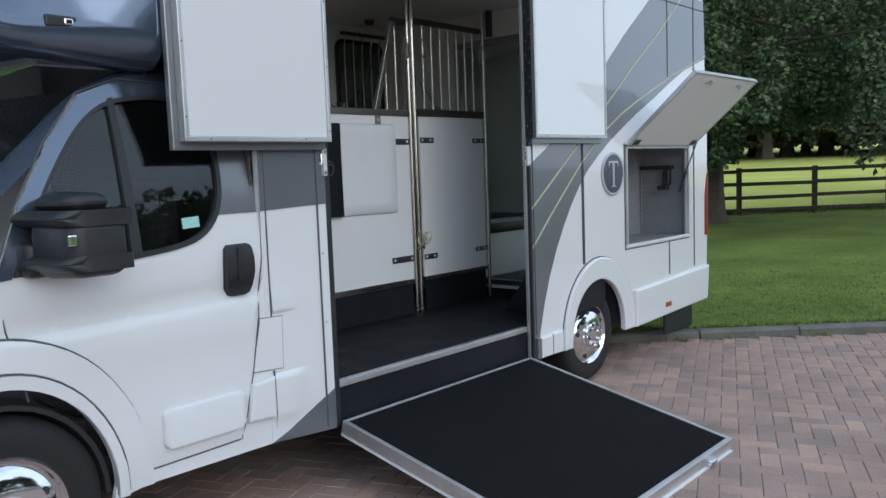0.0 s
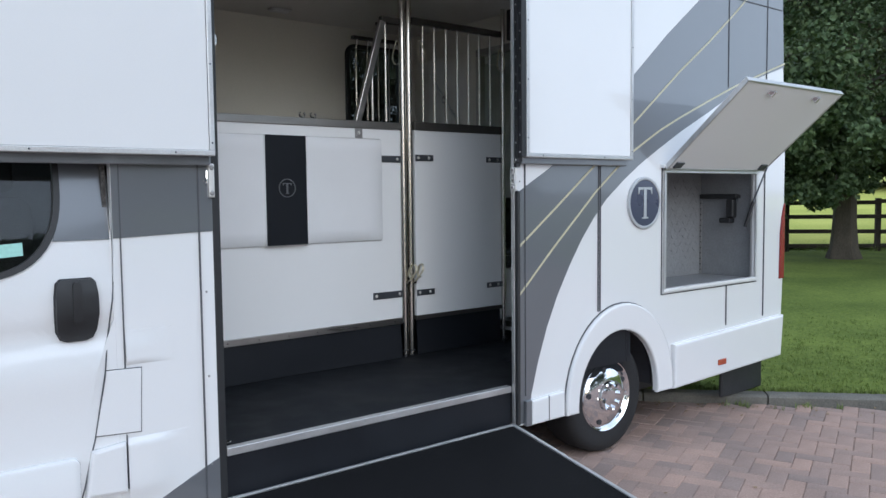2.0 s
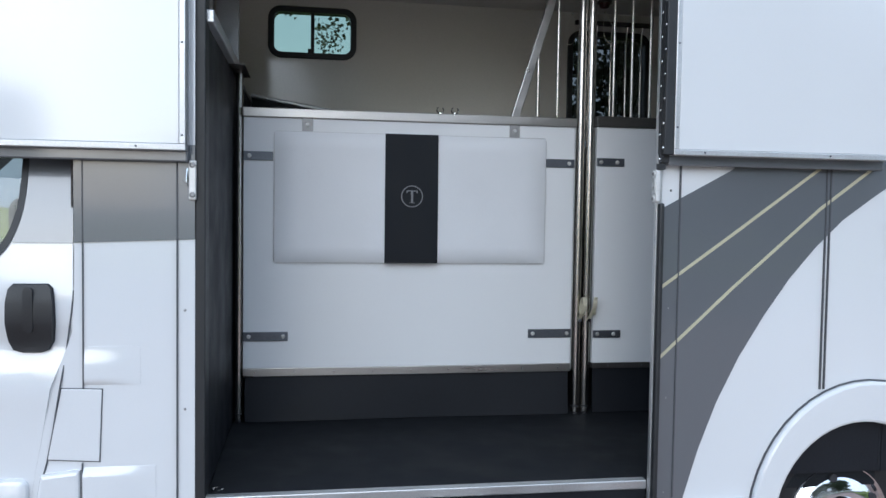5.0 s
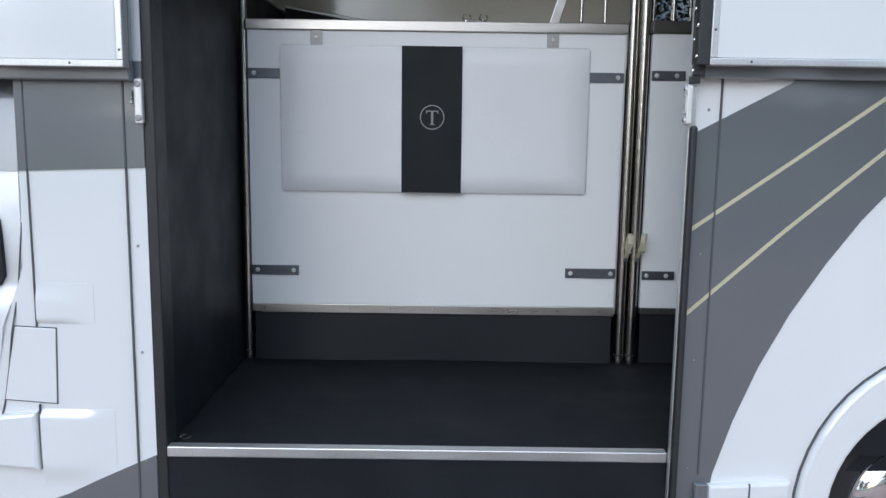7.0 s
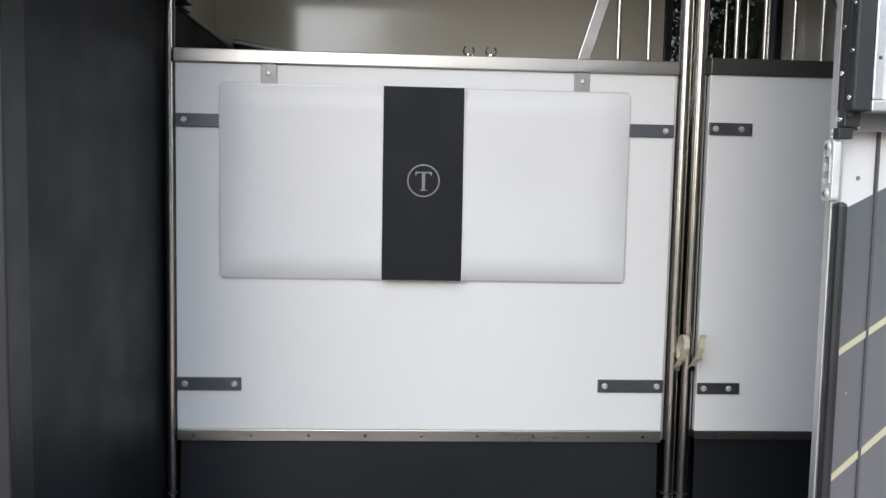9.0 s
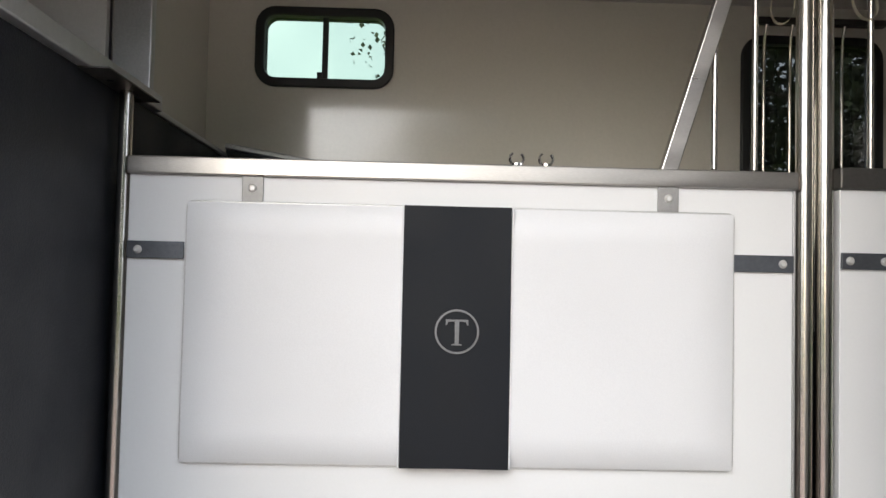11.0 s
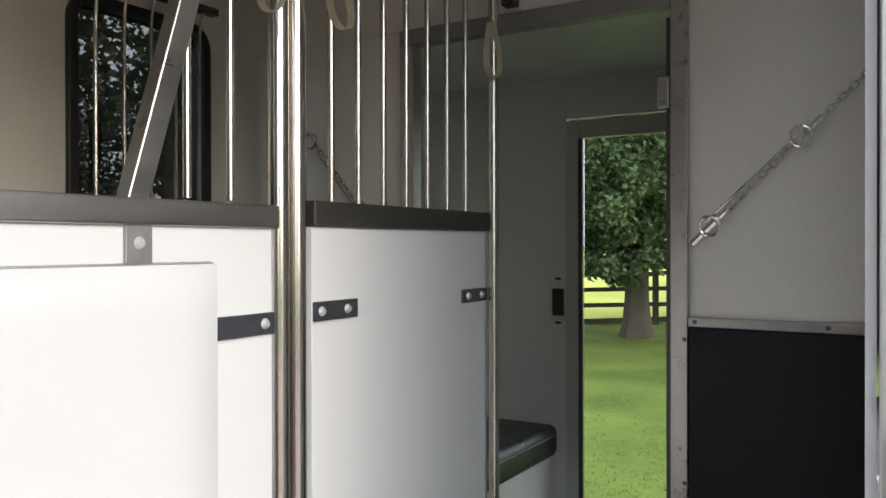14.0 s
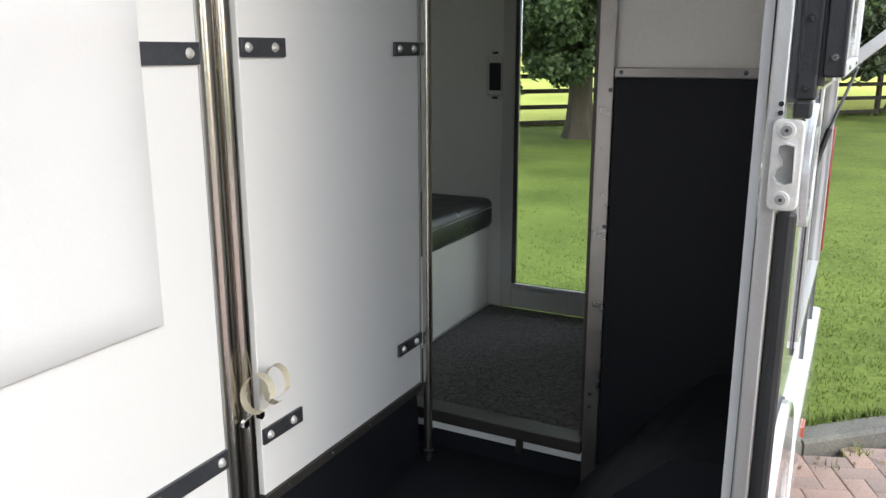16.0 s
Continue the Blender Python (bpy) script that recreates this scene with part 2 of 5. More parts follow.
GREENISH = glass("pale_green_pane", (0.36, 0.45, 0.36))
PAVER = per_piece(mat("clay_paver", (0.36, 0.268, 0.228), 0.85, 0, 0.28, 2.2, 110, 0.4), (0.74, 0.76, 0.79), (1.12, 1.03, 0.98))
SAND = mat("joint_sand", (0.115, 0.098, 0.084), 0.95, 0, 0.3, 12, 140, 0.4)
KERB = mat("concrete_kerb", (0.13, 0.125, 0.11), 0.9, 0, 0.25, 5, 90, 0.4, second=(0.19, 0.18, 0.155))
LAWN = mat("mown_grass", (0.115, 0.165, 0.033), 0.9, 0, 0.35, 0.8, 26, 0.6, second=(0.185, 0.235, 0.05), specular=0.15)
# grass colour raised to stand in for direct sun on the pasture
FIELD = mat("sun_lightened_pasture", (0.45, 0.49, 0.10), 0.9, 0, 0.2, 0.3, 20, 0.5, second=(0.56, 0.56, 0.15), specular=0.1)
BARK = mat("grey_bark", (0.085, 0.07, 0.052), 0.95, 0, 0.35, 7, 60, 0.8, stretch=(1, 1, 0.3))
FENCE = mat("dark_creosote_wood", (0.035, 0.027, 0.02), 0.9, 0, 0.35, 6, 80, 0.4, stretch=(0.4, 0.4, 2))


def leafy(name, low, high):
    m = per_piece(mat(name, (0.9, 0.9, 0.9), 0.55, 0, 0.1, 3, 30, 0.0, specular=0.3), low, high)
    m.node_tree.nodes["Principled BSDF"].inputs["Subsurface Weight"].default_value = 0.0
    return m


LEAF = leafy("lime_leaf", (0.045, 0.08, 0.03), (0.15, 0.205, 0.09))
FARLEAF = leafy("woodland_leaf", (0.045, 0.06, 0.034), (0.115, 0.14, 0.075))
BLADE = leafy("grass_blade", (0.125, 0.18, 0.036), (0.21, 0.27, 0.065))

# ---- ground ----
# The lawn's kerb runs at a slant under the vehicle's tail.
KERB_P, KERB_D = Vector((4.27, 0.01)), Vector((0.68, -0.735)).normalized()
KERB_N = Vector((-KERB_D.y, KERB_D.x))


def along(s, n=0.0):
    bend = -0.004 * s * s if s > 0 else 0.004 * s * s * 0.2
    p = KERB_P + KERB_D * s + KERB_N * (n + bend)
    return p.x, p.y


def quad_sheet(name, pts, z, material, label, category):
    bm = bmesh.new()
    bm.faces.new([bm.verts.new((x, y, z)) for x, y in pts])
    bmesh.ops.recalc_face_normals(bm, faces=bm.faces)
    for f in bm.faces:
        if f.normal.z < 0:
            f.normal_flip()
    return tagged(part(name, bm, material), label, category, kind="structure")


steps = [-14 + k for k in range(0, 33)]
quad_sheet("ground", [(-900, -900), (900, -900), (900, 900), (-900, 900)], GROUND - 0.06, SAND, "brown sandy earth under paving and lawn", "ground")
lawn_edge = [along(s, 0.13) for s in steps]
quad_sheet("lawn", lawn_edge + [(40, -18), (700, -10), (700, 600), (-300, 600), (-300, 12)], GROUND + 0.055, LAWN, "mown green lawn beyond the concrete kerb", "grass")

# ---- horsebox body ----
box_van = thing("horsebox", 1.5, 1.08, GROUND, "white and grey horsebox with its side ramp down", "horsebox")
TOP = 2.90
ARCH_R = ellipse(2.52, 0.27, 0.37, 0.40, 0, 180, 20)
rear_outline = [(1.655, 0.24), (2.15, 0.24)] + ARCH_R[::-1] + [(2.89, 0.24), (4.43, 0.26), (4.46, 0.9), (4.46, 1.75), (4.38, TOP), (1.655, TOP)]
LOCK = [(2.985, 0.88), (4.045, 0.88), (4.045, 1.615), (2.985, 1.615)]
part("side_panel", plate(rear_outline, 0.0, 0.013, [LOCK]), WHITE, box_van)
swoosh = [(1.66, 0.25), (1.765, 0.25), (1.78, 0.40), (1.835, 0.58), (1.905, 0.76), (1.99, 0.93), (2.09, 1.09), (2.19, 1.23), (2.295, 1.35), (2.41, 1.46),
          (2.56, 1.565), (2.72, 1.665), (2.91, 1.765), (3.15, 1.885), (3.44, 2.015), (3.72, 2.15), (3.99, 2.27), (4.415, 2.40), (4.385, 2.89),
          (3.52, 2.89), (3.33, 2.73), (2.99, 2.475), (2.62, 2.165), (2.27, 1.88), (1.94, 1.64), (1.66, 1.49)]
part("grey_graphic", plate(swoosh, -0.004, 0.0), GREY, box_van, "dark grey curved vinyl graphic")


def stripe(points, w, y0, y1, parent, material, name):
    pts = [Vector((x, z)) for x, z in points]
    left, right = [], []
    for i, p in enumerate(pts):
        d = (pts[min(i + 1, len(pts) - 1)] - pts[max(i - 1, 0)]).normalized()
        n = Vector((-d.y, d.x)) * w / 2
        left.append(tuple(p + n))
        right.append(tuple(p - n))
    return part(name, plate(left + right[::-1], y0, y1), material, parent)


stripe([(1.66, 1.192), (1.96, 1.405), (2.27, 1.63), (2.63, 1.89), (3.11, 2.25), (3.44, 2.475), (3.76, 2.71), (3.95, 2.86)], 0.0115, -0.007, -0.004, box_van, YELLOW, "yellow_stripe")
stripe([(1.66, 0.925), (1.95, 1.19), (2.31, 1.50), (2.61, 1.72), (2.91, 1.875), (3.12, 1.965), (3.44, 2.09), (3.77, 2.215), (4.42, 2.425)], 0.0115, -0.007, -0.004, box_van, YELLOW, "yellow_stripe")
for x, z0, z1 in ((1.735, 0.40, 1.66), (2.335, 0.80, 2.88), (2.352, 0.80, 1.68), (3.68, 2.2, 2.88), (3.69, 0.57, 0.85), (4.175, 0.585, 0.86), (4.175, 0.86, 2.88)):
    part("panel_joint", boxed(x - 0.0025, x + 0.0025, -0.0085, 0.0, z0, z1), SEAM, box_van)
part("panel_joint", boxed(3.4, 4.38, -0.0085, 0.0, 2.80, 2.806), SEAM, box_van)

# flares, skirts
flare = ellipse(2.55, 0.27, 0.50, 0.56, 0, 180, 24)
flare_in = ellipse(2.52, 0.27, 0.37, 0.40, 180, 0, 24)
part("wheel_arch_flare", plate([(3.05, 0.23)] + flare + [(2.05, 0.23), (2.15, 0.23)] + flare_in + [(2.89, 0.23)], -0.03, 0.0, bevel=0.012), WHITE, box_van, "flared white wheel arch")
part("arch_joint", plate([(3.056, 0.235)] + ellipse(2.55, 0.27, 0.506, 0.566, 0, 180, 24) + [(2.044, 0.235), (2.05, 0.235)] + ellipse(2.55, 0.27, 0.5, 0.56, 180, 0, 24) + [(3.05, 0.235)], -0.006, 0.0), SEAM, box_van)
part("skirt", plate([(1.765, 0.235), (2.028, 0.235), (2.028, 0.385), (1.765, 0.37)], -0.028, 0.0, bevel=0.01), WHITE, box_van)
part("skirt_end", boxed(1.72, 1.763, -0.028, -0.005, 0.235, 0.375, 0.004), GREY, box_van)
part("skirt_joint", boxed(1.893, 1.898, -0.030, -0.02, 0.237, 0.377), SEAM, box_van)
rear_skirt = part("rear_skirt", plate([(3.06, 0.225), (4.40, 0.265), (4.43, 0.57), (3.06, 0.515)], -0.035, 0.0, bevel=0.015), WHITE, box_van)
part("side_marker", boxed(3.55, 3.645, -0.043, -0.033, 0.31, 0.35, 0.004), AMBER, rear_skirt, "small amber side marker lamp")
part("tail_lamp", boxed(4.435, 4.475, 0.005, 0.09, 0.86, 1.42, 0.015), RED, box_van, "tall red tail lamp")
part("tail_lamp", plate([(4.40, 0.84), (4.462, 0.84), (4.462, 1.40), (4.45, 1.385), (4.425, 1.30), (4.405, 1.18)], -0.012, 0.0, bevel=0.004), RED, box_van)
part("rear_mudflap", boxed(3.82, 4.365, 0.10, 0.13, 0.01, 0.27, 0.014), PLASTIC, box_van)
part("chassis", boxed(-1.0, 4.3, 0.35, 1.8, 0.12, 0.30, 0.02), PLASTIC, box_van, "dark underside and chassis rails")

# wheels
def wheel(x, y, front=False):
    k_ = 0.375 / 0.35 if front else 1.0
    z = GROUND + 0.35 * k_
    w = new("wheel", None)
    bm = bmesh.new()
    prof = [(r * k_, d) for r, d in ((0.215, -0.01), (0.25, -0.018), (0.30, -0.022), (0.332, -0.008), (0.346, 0.02), (0.35, 0.06), (0.35, 0.15), (0.34, 0.2), (0.3, 0.215), (0.2, 0.215))]
    rings = [[bm.verts.new((x + r * math.cos(a), y + d, z + r * math.sin(a))) for r, d in prof] for a in [2 * math.pi * k / 48 for k in range(48)]]
    for k in range(48):
        a, b = rings[k], rings[(k + 1) % 48]
        for j in range(len(prof) - 1):
            bm.faces.new((a[j], a[j + 1], b[j + 1], b[j]))
    bmesh.ops.recalc_face_normals(bm, faces=bm.faces)
    bpy.data.objects.remove(w)
    tyre = part("wheel", bm, TYRE, box_van, "black tyre with a chrome wheel trim", smooth=True)
    bm = bmesh.new()
    dome = ((0.0, -0.062), (0.035, -0.062), (0.06, -0.056), (0.088, -0.05), (0.094, -0.036), (0.108, -0.034), (0.15, -0.026), (0.18, -0.012), (0.192, -0.002), (0.2, -0.012), (0.214, -0.022), (0.222, -0.012), (0.222, 0.02))
    prof = [(r * k_, d) for r, d in dome]
    n = 48
    rings = [[bm.verts.new((x + r * math.cos(a), y + d, z + r * math.sin(a))) for r, d in prof[1:]] for a in [2 * math.pi * k / n for k in range(n)]]
    hub = bm.verts.new((x, y + prof[0][1], z))
    for k in range(n):
        a, b = rings[k], rings[(k + 1) % n]
        bm.faces.new((hub, a[0], b[0]))
        for j in range(len(prof) - 2):
            bm.faces.new((a[j], a[j + 1], b[j + 1], b[j]))
    bmesh.ops.recalc_face_normals(bm, faces=bm.faces)
    part("wheel_trim", bm, CHROME, tyre, "polished chrome wheel trim", smooth=True)
    depth = -0.048
    for k in range(8):
        a = 2 * math.pi * k / 8 + 0.2
        rr = 0.07
        bm = tubed((x + rr * math.cos(a), y + depth + 0.01, z + rr * math.sin(a)), (x + rr * math.cos(a), y + depth - 0.028, z + rr * math.sin(a)), 0.019, 8, 0.013)
        part("wheel_nut", bm, CHROME, tyre)
    for k in range(5):
        a = 2 * math.pi * k / 5 + 0.5
        rr = 0.165
        yy = -0.022
        bm = tubed((x + rr * math.cos(a), y + yy - 0.004, z + rr * math.sin(a)), (x + rr * math.cos(a), y + yy + 0.03, z + rr * math.sin(a)), 0.017, 14)
        part("vent_hole", bm, JOINT, tyre)
    return tyre


# chassis rails and tanks under the floor
part("chassis", boxed(-1.0, 4.3, 0.42, 0.62, 0.16, 0.42, 0.02), JOINT, box_van)
part("chassis", boxed(-1.0, 4.3, 1.5, 1.7, 0.16, 0.42, 0.02), JOINT, box_van)
part("fuel_tank", boxed(-0.9, 0.1, 0.65, 1.45, 0.12, 0.40, 0.05), JOINT, box_van)
part("axle", tubed((2.465, 0.3, 0.22), (2.465, 1.9, 0.22), 0.06, 12), JOINT, box_van)
part("far_skirt", boxed(-1.0, 4.4, 2.12, 2.15, 0.10, 0.45), JOINT, box_van)
wheel(2.465, 0.055)
wheel(-1.565, 0.03, True)
for wx in (2.5, -1.585):
    part("wheel_housing", plate(ellipse(wx, 0.27, 0.42, 0.45, 0, 180, 20), 0.316, 0.33), JOINT, box_van)
    part("wheel_housing", sweep([(wx + 0.02 + 0.405 * math.cos(radians(a)), 0.175, 0.27 + 0.435 * math.sin(radians(a))) for a in range(0, 181, 10)], 0.02, 6, flat=7.0), JOINT, box_van)

# left body panel beside the cab door
part("side_panel", plate([(-0.40, 0.27), (-0.012, 0.24), (-0.012, TOP), (-0.80, TOP), (-0.80, 1.95), (-0.40, 1.90)], 0.0, 0.035), WHITE, box_van)
part("grey_graphic", plate([(-0.3985, 1.348), (-0.012, 1.362), (-0.012, 1.68), (-0.3985, 1.68)], -0.004, 0.0), GREY, box_van)
part("grey_graphic", plate([(-0.40, 0.268), (-0.012, 0.238), (-0.012, 0.44), (-0.08, 0.41), (-0.2, 0.355), (-0.3, 0.305)], -0.004, 0.0), GREY, box_van)
part("panel_joint", boxed(-0.072, -0.067, -0.0085, 0.0, 0.26, 1.68), SEAM, box_van)
part("fuel_flap", plate([(-0.441, 0.859), (-0.313, 0.854), (-0.322, 0.610), (-0.485, 0.622)], -0.006, -0.0015, bevel=0.002), WHITE, box_van)
part("seam", plate([(-0.444, 0.862), (-0.310, 0.857), (-0.319, 0.607), (-0.488, 0.619)], -0.003, 0.0), SEAM, box_van)
part("seam", boxed(-0.374, -0.370, -0.006, 0, 0.857, 1.66), SEAM, box_van)


def ease(v, a, b):
    t = min(1, max(0, (v - a) / (b - a)))
    return t * t * (3 - 2 * t)


def swage(x0, x1, z0, z1, fade, h, name, soft_lo, soft_hi):
    """A pressed bulge that dies away towards the rear."""
    f = lambda x, z: -h * ease(z, z0, z0 + soft_lo) * (1 - ease(z, z1 - soft_hi, z1)) * (1 - ease(x, fade, x1))
    part(name, plate([(x0, z0), (x1, z0), (x1, z1), (x0, z1)], -0.0015, 0.0, (), f, 0.0125), WHITE, box_van, smooth=True)


part("seam", boxed(-0.3765, -0.3745, -0.0125, 0, 0.40, 0.607), SEAM, box_van)
swage(-0.374, -0.14, 0.33, 0.59, -0.29, 0.013, "lower_moulding", 0.08, 0.025)
swage(-0.368, -0.19, 0.870, 1.0, -0.34, 0.009, "body_crease", 0.015, 0.07)

# opening: jambs, sill
part("jamb", boxed(-0.012, 0.022, 0.0, 0.10, 0.24, 2.80, 0.004), PLASTIC, box_van, "black door seal and frame")
part("jamb", boxed(1.632, 1.6545, -0.026, -0.004, 0.24, 2.80, 0.003), ALU, box_van, "aluminium door frame")
part("jamb_seal", boxed(1.634, 1.656, -0.053, -0.0265, 0.26, 1.512, 0.009), PLASTIC, box_van)
part("door_header", boxed(-0.012, 1.655, 0.0, 0.1, 2.80, TOP, 0.004), WHITE, box_van)
part("sill", boxed(0.022, 1.632, -0.004, 0.035, 0.435, 0.47, 0.004), ALU, box_van, "worn aluminium sill strip")
part("sill_riser", boxed(0.022, 1.632, 0.006, 0.03, 0.22, 0.433), KICK, box_van)
def facing_front(bm):
    """Turn a piece drawn in x and z to look along x instead of y."""
    for v in bm.verts:
        v.co.x, v.co.y = v.co.y, v.co.x
    bmesh.ops.reverse_faces(bm, faces=bm.faces[:])
    return bm


SLOT = [(-0.044, 1.551), (-0.034, 1.547), (-0.025, 1.550), (-0.021, 1.557), (-0.024, 1.567), (-0.030, 1.572), (-0.029, 1.580), (-0.023, 1.588), (-0.024, 1.598), (-0.032, 1.601), (-0.043, 1.598)]
c = part("catch_plate", boxed(-0.030, -0.006, -0.022, 0.0, 1.495, 1.628, 0.004), CASTING, box_van, "cast aluminium latch plate")
part("latch_hook", sweep([(-0.034, -0.010, 1.60), (-0.036, -0.014, 1.575), (-0.036, -0.014, 1.555), (-0.034, -0.006, 1.545), (-0.034, 0.0, 1.56)], 0.005, 8), CHROME, c, smooth=True)
for z in (1.512, 1.612):
    part("latch_bolt", dots([(-0.018, -0.022, z)], 0.010, "y", 0.004, 16), DULL, c)
c = part("catch_plate", facing_front(plate(rounded(-0.053, -0.014, 1.513, 1.633, 0.009, 4), 1.617, 1.6315, [SLOT], bevel=0.002)), CASTING, box_van, "cast aluminium latch plate with a hooked slot")
part("slot_back", boxed(1.6295, 1.6312, -0.047, -0.018, 1.54, 1.606), DULL, c)
part("slot_rim", facing_front(plate([(-0.0325 + (a + 0.0325) * 1.16, 1.5745 + (b - 1.5745) * 1.1) for a, b in SLOT], 1.6145, 1.6185, [SLOT])), CASTING, c)
for z in (1.528, 1.619):
    part("bolt_boss", tubed((1.6175, -0.032, z), (1.6145, -0.032, z), 0.0115, 18, 0.0105), CASTING, c, smooth=True)
    part("latch_bolt", tubed((1.6147, -0.032, z), (1.6125, -0.032, z), 0.0075, 16, 0.0065), DULL, c, smooth=True)
    part("bolt_socket", tubed((1.6126, -0.032, z), (1.6121, -0.032, z), 0.0028, 6), JOINT, c)

for x in (-0.045, 1.70):
    for z in (0.42, 0.78, 1.12, 1.56):
        part("panel_screw", dots([(x, -0.004 if z > 1.2 and x < 0 else 0.0, z)], 0.005, "y", 0.005, 8), DULL, box_van)
part("floor_ring", sweep([(0.055 + 0.018 * math.cos(a), 0.085 + 0.018 * math.sin(a), 0.468) for a in [2 * math.pi * k / 16 for k in range(16)]], 0.004, 6, True), CHROME, box_van, "chrome tie ring in the floor", smooth=True)

# the lowered ramp
DROP, LEN = -0.018 - 0.27, 1.36
slope = math.atan2(DROP, LEN)


def on_ramp(bm):
    bmesh.ops.transform(bm, matrix=Matrix.Translation((0, -0.03, 0.27)) @ Matrix.Rotation(-slope, 4, "X"), verts=bm.verts)
    return bm


ramp = part("ramp", on_ramp(boxed(0.0225, 1.5975, -LEN + 0.0285, -0.0165, -0.045, 0.0)), DECK, box_van, "lowered loading ramp with a black rubber deck")
for x0, x1, y0, y1 in ((0.0, 0.022, -LEN, 0.0), (1.598, 1.62, -LEN, 0.0), (0.022, 1.598, -LEN, -LEN + 0.028), (0.022, 1.598, -0.016, 0.0)):
    part("ramp_edge", on_ramp(boxed(x0, x1, y0, y1, -0.06, 0.008, 0.004)), ALU, ramp, "aluminium edge")
part("ramp_skin", on_ramp(boxed(0.0, 1.62, -LEN - 0.015, 0.0, -0.075, -0.06)), WHITE, ramp)
part("ramp_catch", on_ramp(boxed(1.30, 1.37, -LEN - 0.03, -LEN, -0.05, -0.02, 0.006)), CHROME, ramp)

# the two upper doors, folded back flat against the side
def upper_door(x0, x1, z0, z1, lip):
    d = part("upper_door", boxed(x0 - lip, x1, -0.045, -0.012, z0 - 0.035, z1 + 0.02, 0.006), GREY, box_van, "white upper door folded back with aluminium edging")
    part("inner_skin", boxed(x0 + 0.022, x1 - 0.022, -0.086, -0.046, z0 + 0.022, z1 - 0.022, 0.002), WHITE, d)
    for a, b, c, e in ((x0, x1, z0, z0 + 0.021), (x0, x1, z1 - 0.021, z1), (x0, x0 + 0.021, z0 + 0.021, z1 - 0.021), (x1 - 0.021, x1, z0 + 0.021, z1 - 0.021)):
        part("edging", boxed(a, b, -0.092, -0.046, c, e, 0.003), ALU, d, "aluminium edging")
    for p in [(x0 + 0.011, -0.092, z0 + 0.1 + 0.3 * k) for k in range(4)] + [(x1 - 0.011, -0.092, z0 + 0.05 + 0.3 * k) for k in range(4)] + [(x0 + 0.12 + 0.5 * k, -0.092, z0 + 0.011) for k in range(2)]:
        part("rivet", dots([p], 0.004, "y", 0.003), STRAP, d)
    return d


upper_door(-0.805, -0.03, 1.655, 2.74, 0.03)
upper_door(1.665, 2.545, 1.685, 2.74, 0.0)
hinge = part("door_hinge", boxed(1.630, 1.6635, -0.061, -0.036, 1.657, 2.75, 0.003), PLASTIC, box_van, "black rubber door hinge strip with steel rivets")
part("hinge_flange", boxed(1.630, 1.6635, -0.091, -0.066, 1.686, 2.75, 0.003), PLASTIC, hinge)
part("hinge_knuckle", tubed((1.640, -0.0635, 1.675), (1.640, -0.0635, 2.75), 0.0055, 10), JOINT, hinge, smooth=True)
for y in (-0.038, -0.058, -0.069, -0.088):
    part("hinge_rib", boxed(1.6285, 1.631, y - 0.0015, y + 0.0015, 1.69, 2.748), PLASTIC, hinge)
for k in range(12):
    for y in (-0.048, -0.0785):
        z = (1.672 if y > -0.06 else 1.711) + 0.088 * k
        part("hinge_rivet", tubed((1.6301, y, z), (1.6265, y, z), 0.0055, 14, 0.0046), CHROME, hinge, smooth=True)
        part("rivet_hole", tubed((1.6266, y, z), (1.6262, y, z), 0.0019, 8), JOINT, hinge)
part("hinge_block", boxed(1.622, 1.652, -0.058, -0.036, 1.634, 1.656, 0.003), PLASTIC, box_van)
for z in (1.640, 1.652):
    part("block_screw", tubed((1.6325, -0.021, z), (1.630, -0.021, z), 0.0035, 10), CHROME, box_van)

# far side, roof, front of the body
part("roof", boxed(-0.85, 4.36, 0.0, 2.19, TOP, TOP + 0.05, 0.02), WHITE, box_van)
part("far_side", plate([(-0.85, 0.25), (4.43, 0.25), (4.38, TOP), (-0.85, TOP)], 2.155, 2.19, [rounded(0.143, 0.613, 2.403, 2.657, 0.05), rounded(2.0, 2.49, 1.50, 2.60, 0.06)]), WHITE, box_van)

# ---- interior of the horse area ----
tagged(part("floor", boxed(0.022, 2.62, 0.0355, 2.13, 0.40, 0.462), RUBBER), "black ribbed rubber matting on the stall floor", "floor", kind="structure")
tagged(part("ceiling", boxed(-0.08, 2.66, 0.036, 2.154, 2.745, 2.80), CEIL), "plain grey-beige lined ceiling", "ceiling", kind="structure")
tagged(part("wall_far", plate([(-0.08, 0.462), (2.66, 0.462), (2.66, 2.745), (-0.08, 2.745)], 2.13, 2.153, [rounded(0.143, 0.613, 2.403, 2.657, 0.05), rounded(2.0, 2.49, 1.50, 2.60, 0.06)]), LINING), "glossy grey-beige lined wall with two windows", "wall", kind="structure")
# front wall: black kick board below, recess over the cab above
wf = tagged(part("wall_front", boxed(-0.06, 0.018, 0.101, 2.117, 0.462, 2.10), KICK), "black kick board front wall with a metal capping", "wall", kind="structure")
part("capping", boxed(-0.06, 0.045, 0.036, 1.30, 2.101, 2.145, 0.004), ALU, wf)
part("capping", boxed(-0.085, 0.026, 1.301, 2.128, 2.101, 2.118, 0.004), ALU, wf)
part("upper_lining", boxed(-0.10, -0.062, 1.301, 2.128, 2.119, 2.744), LINING, wf, "grey-beige lining")
part("recess_trim", boxed(-0.085, 0.02, 1.265, 1.30, 2.146, 2.744, 0.004), ALU, wf)
part("recess_back", boxed(-0.75, -0.73, 0.036, 1.264, 2.10, 2.80), CEIL, wf)
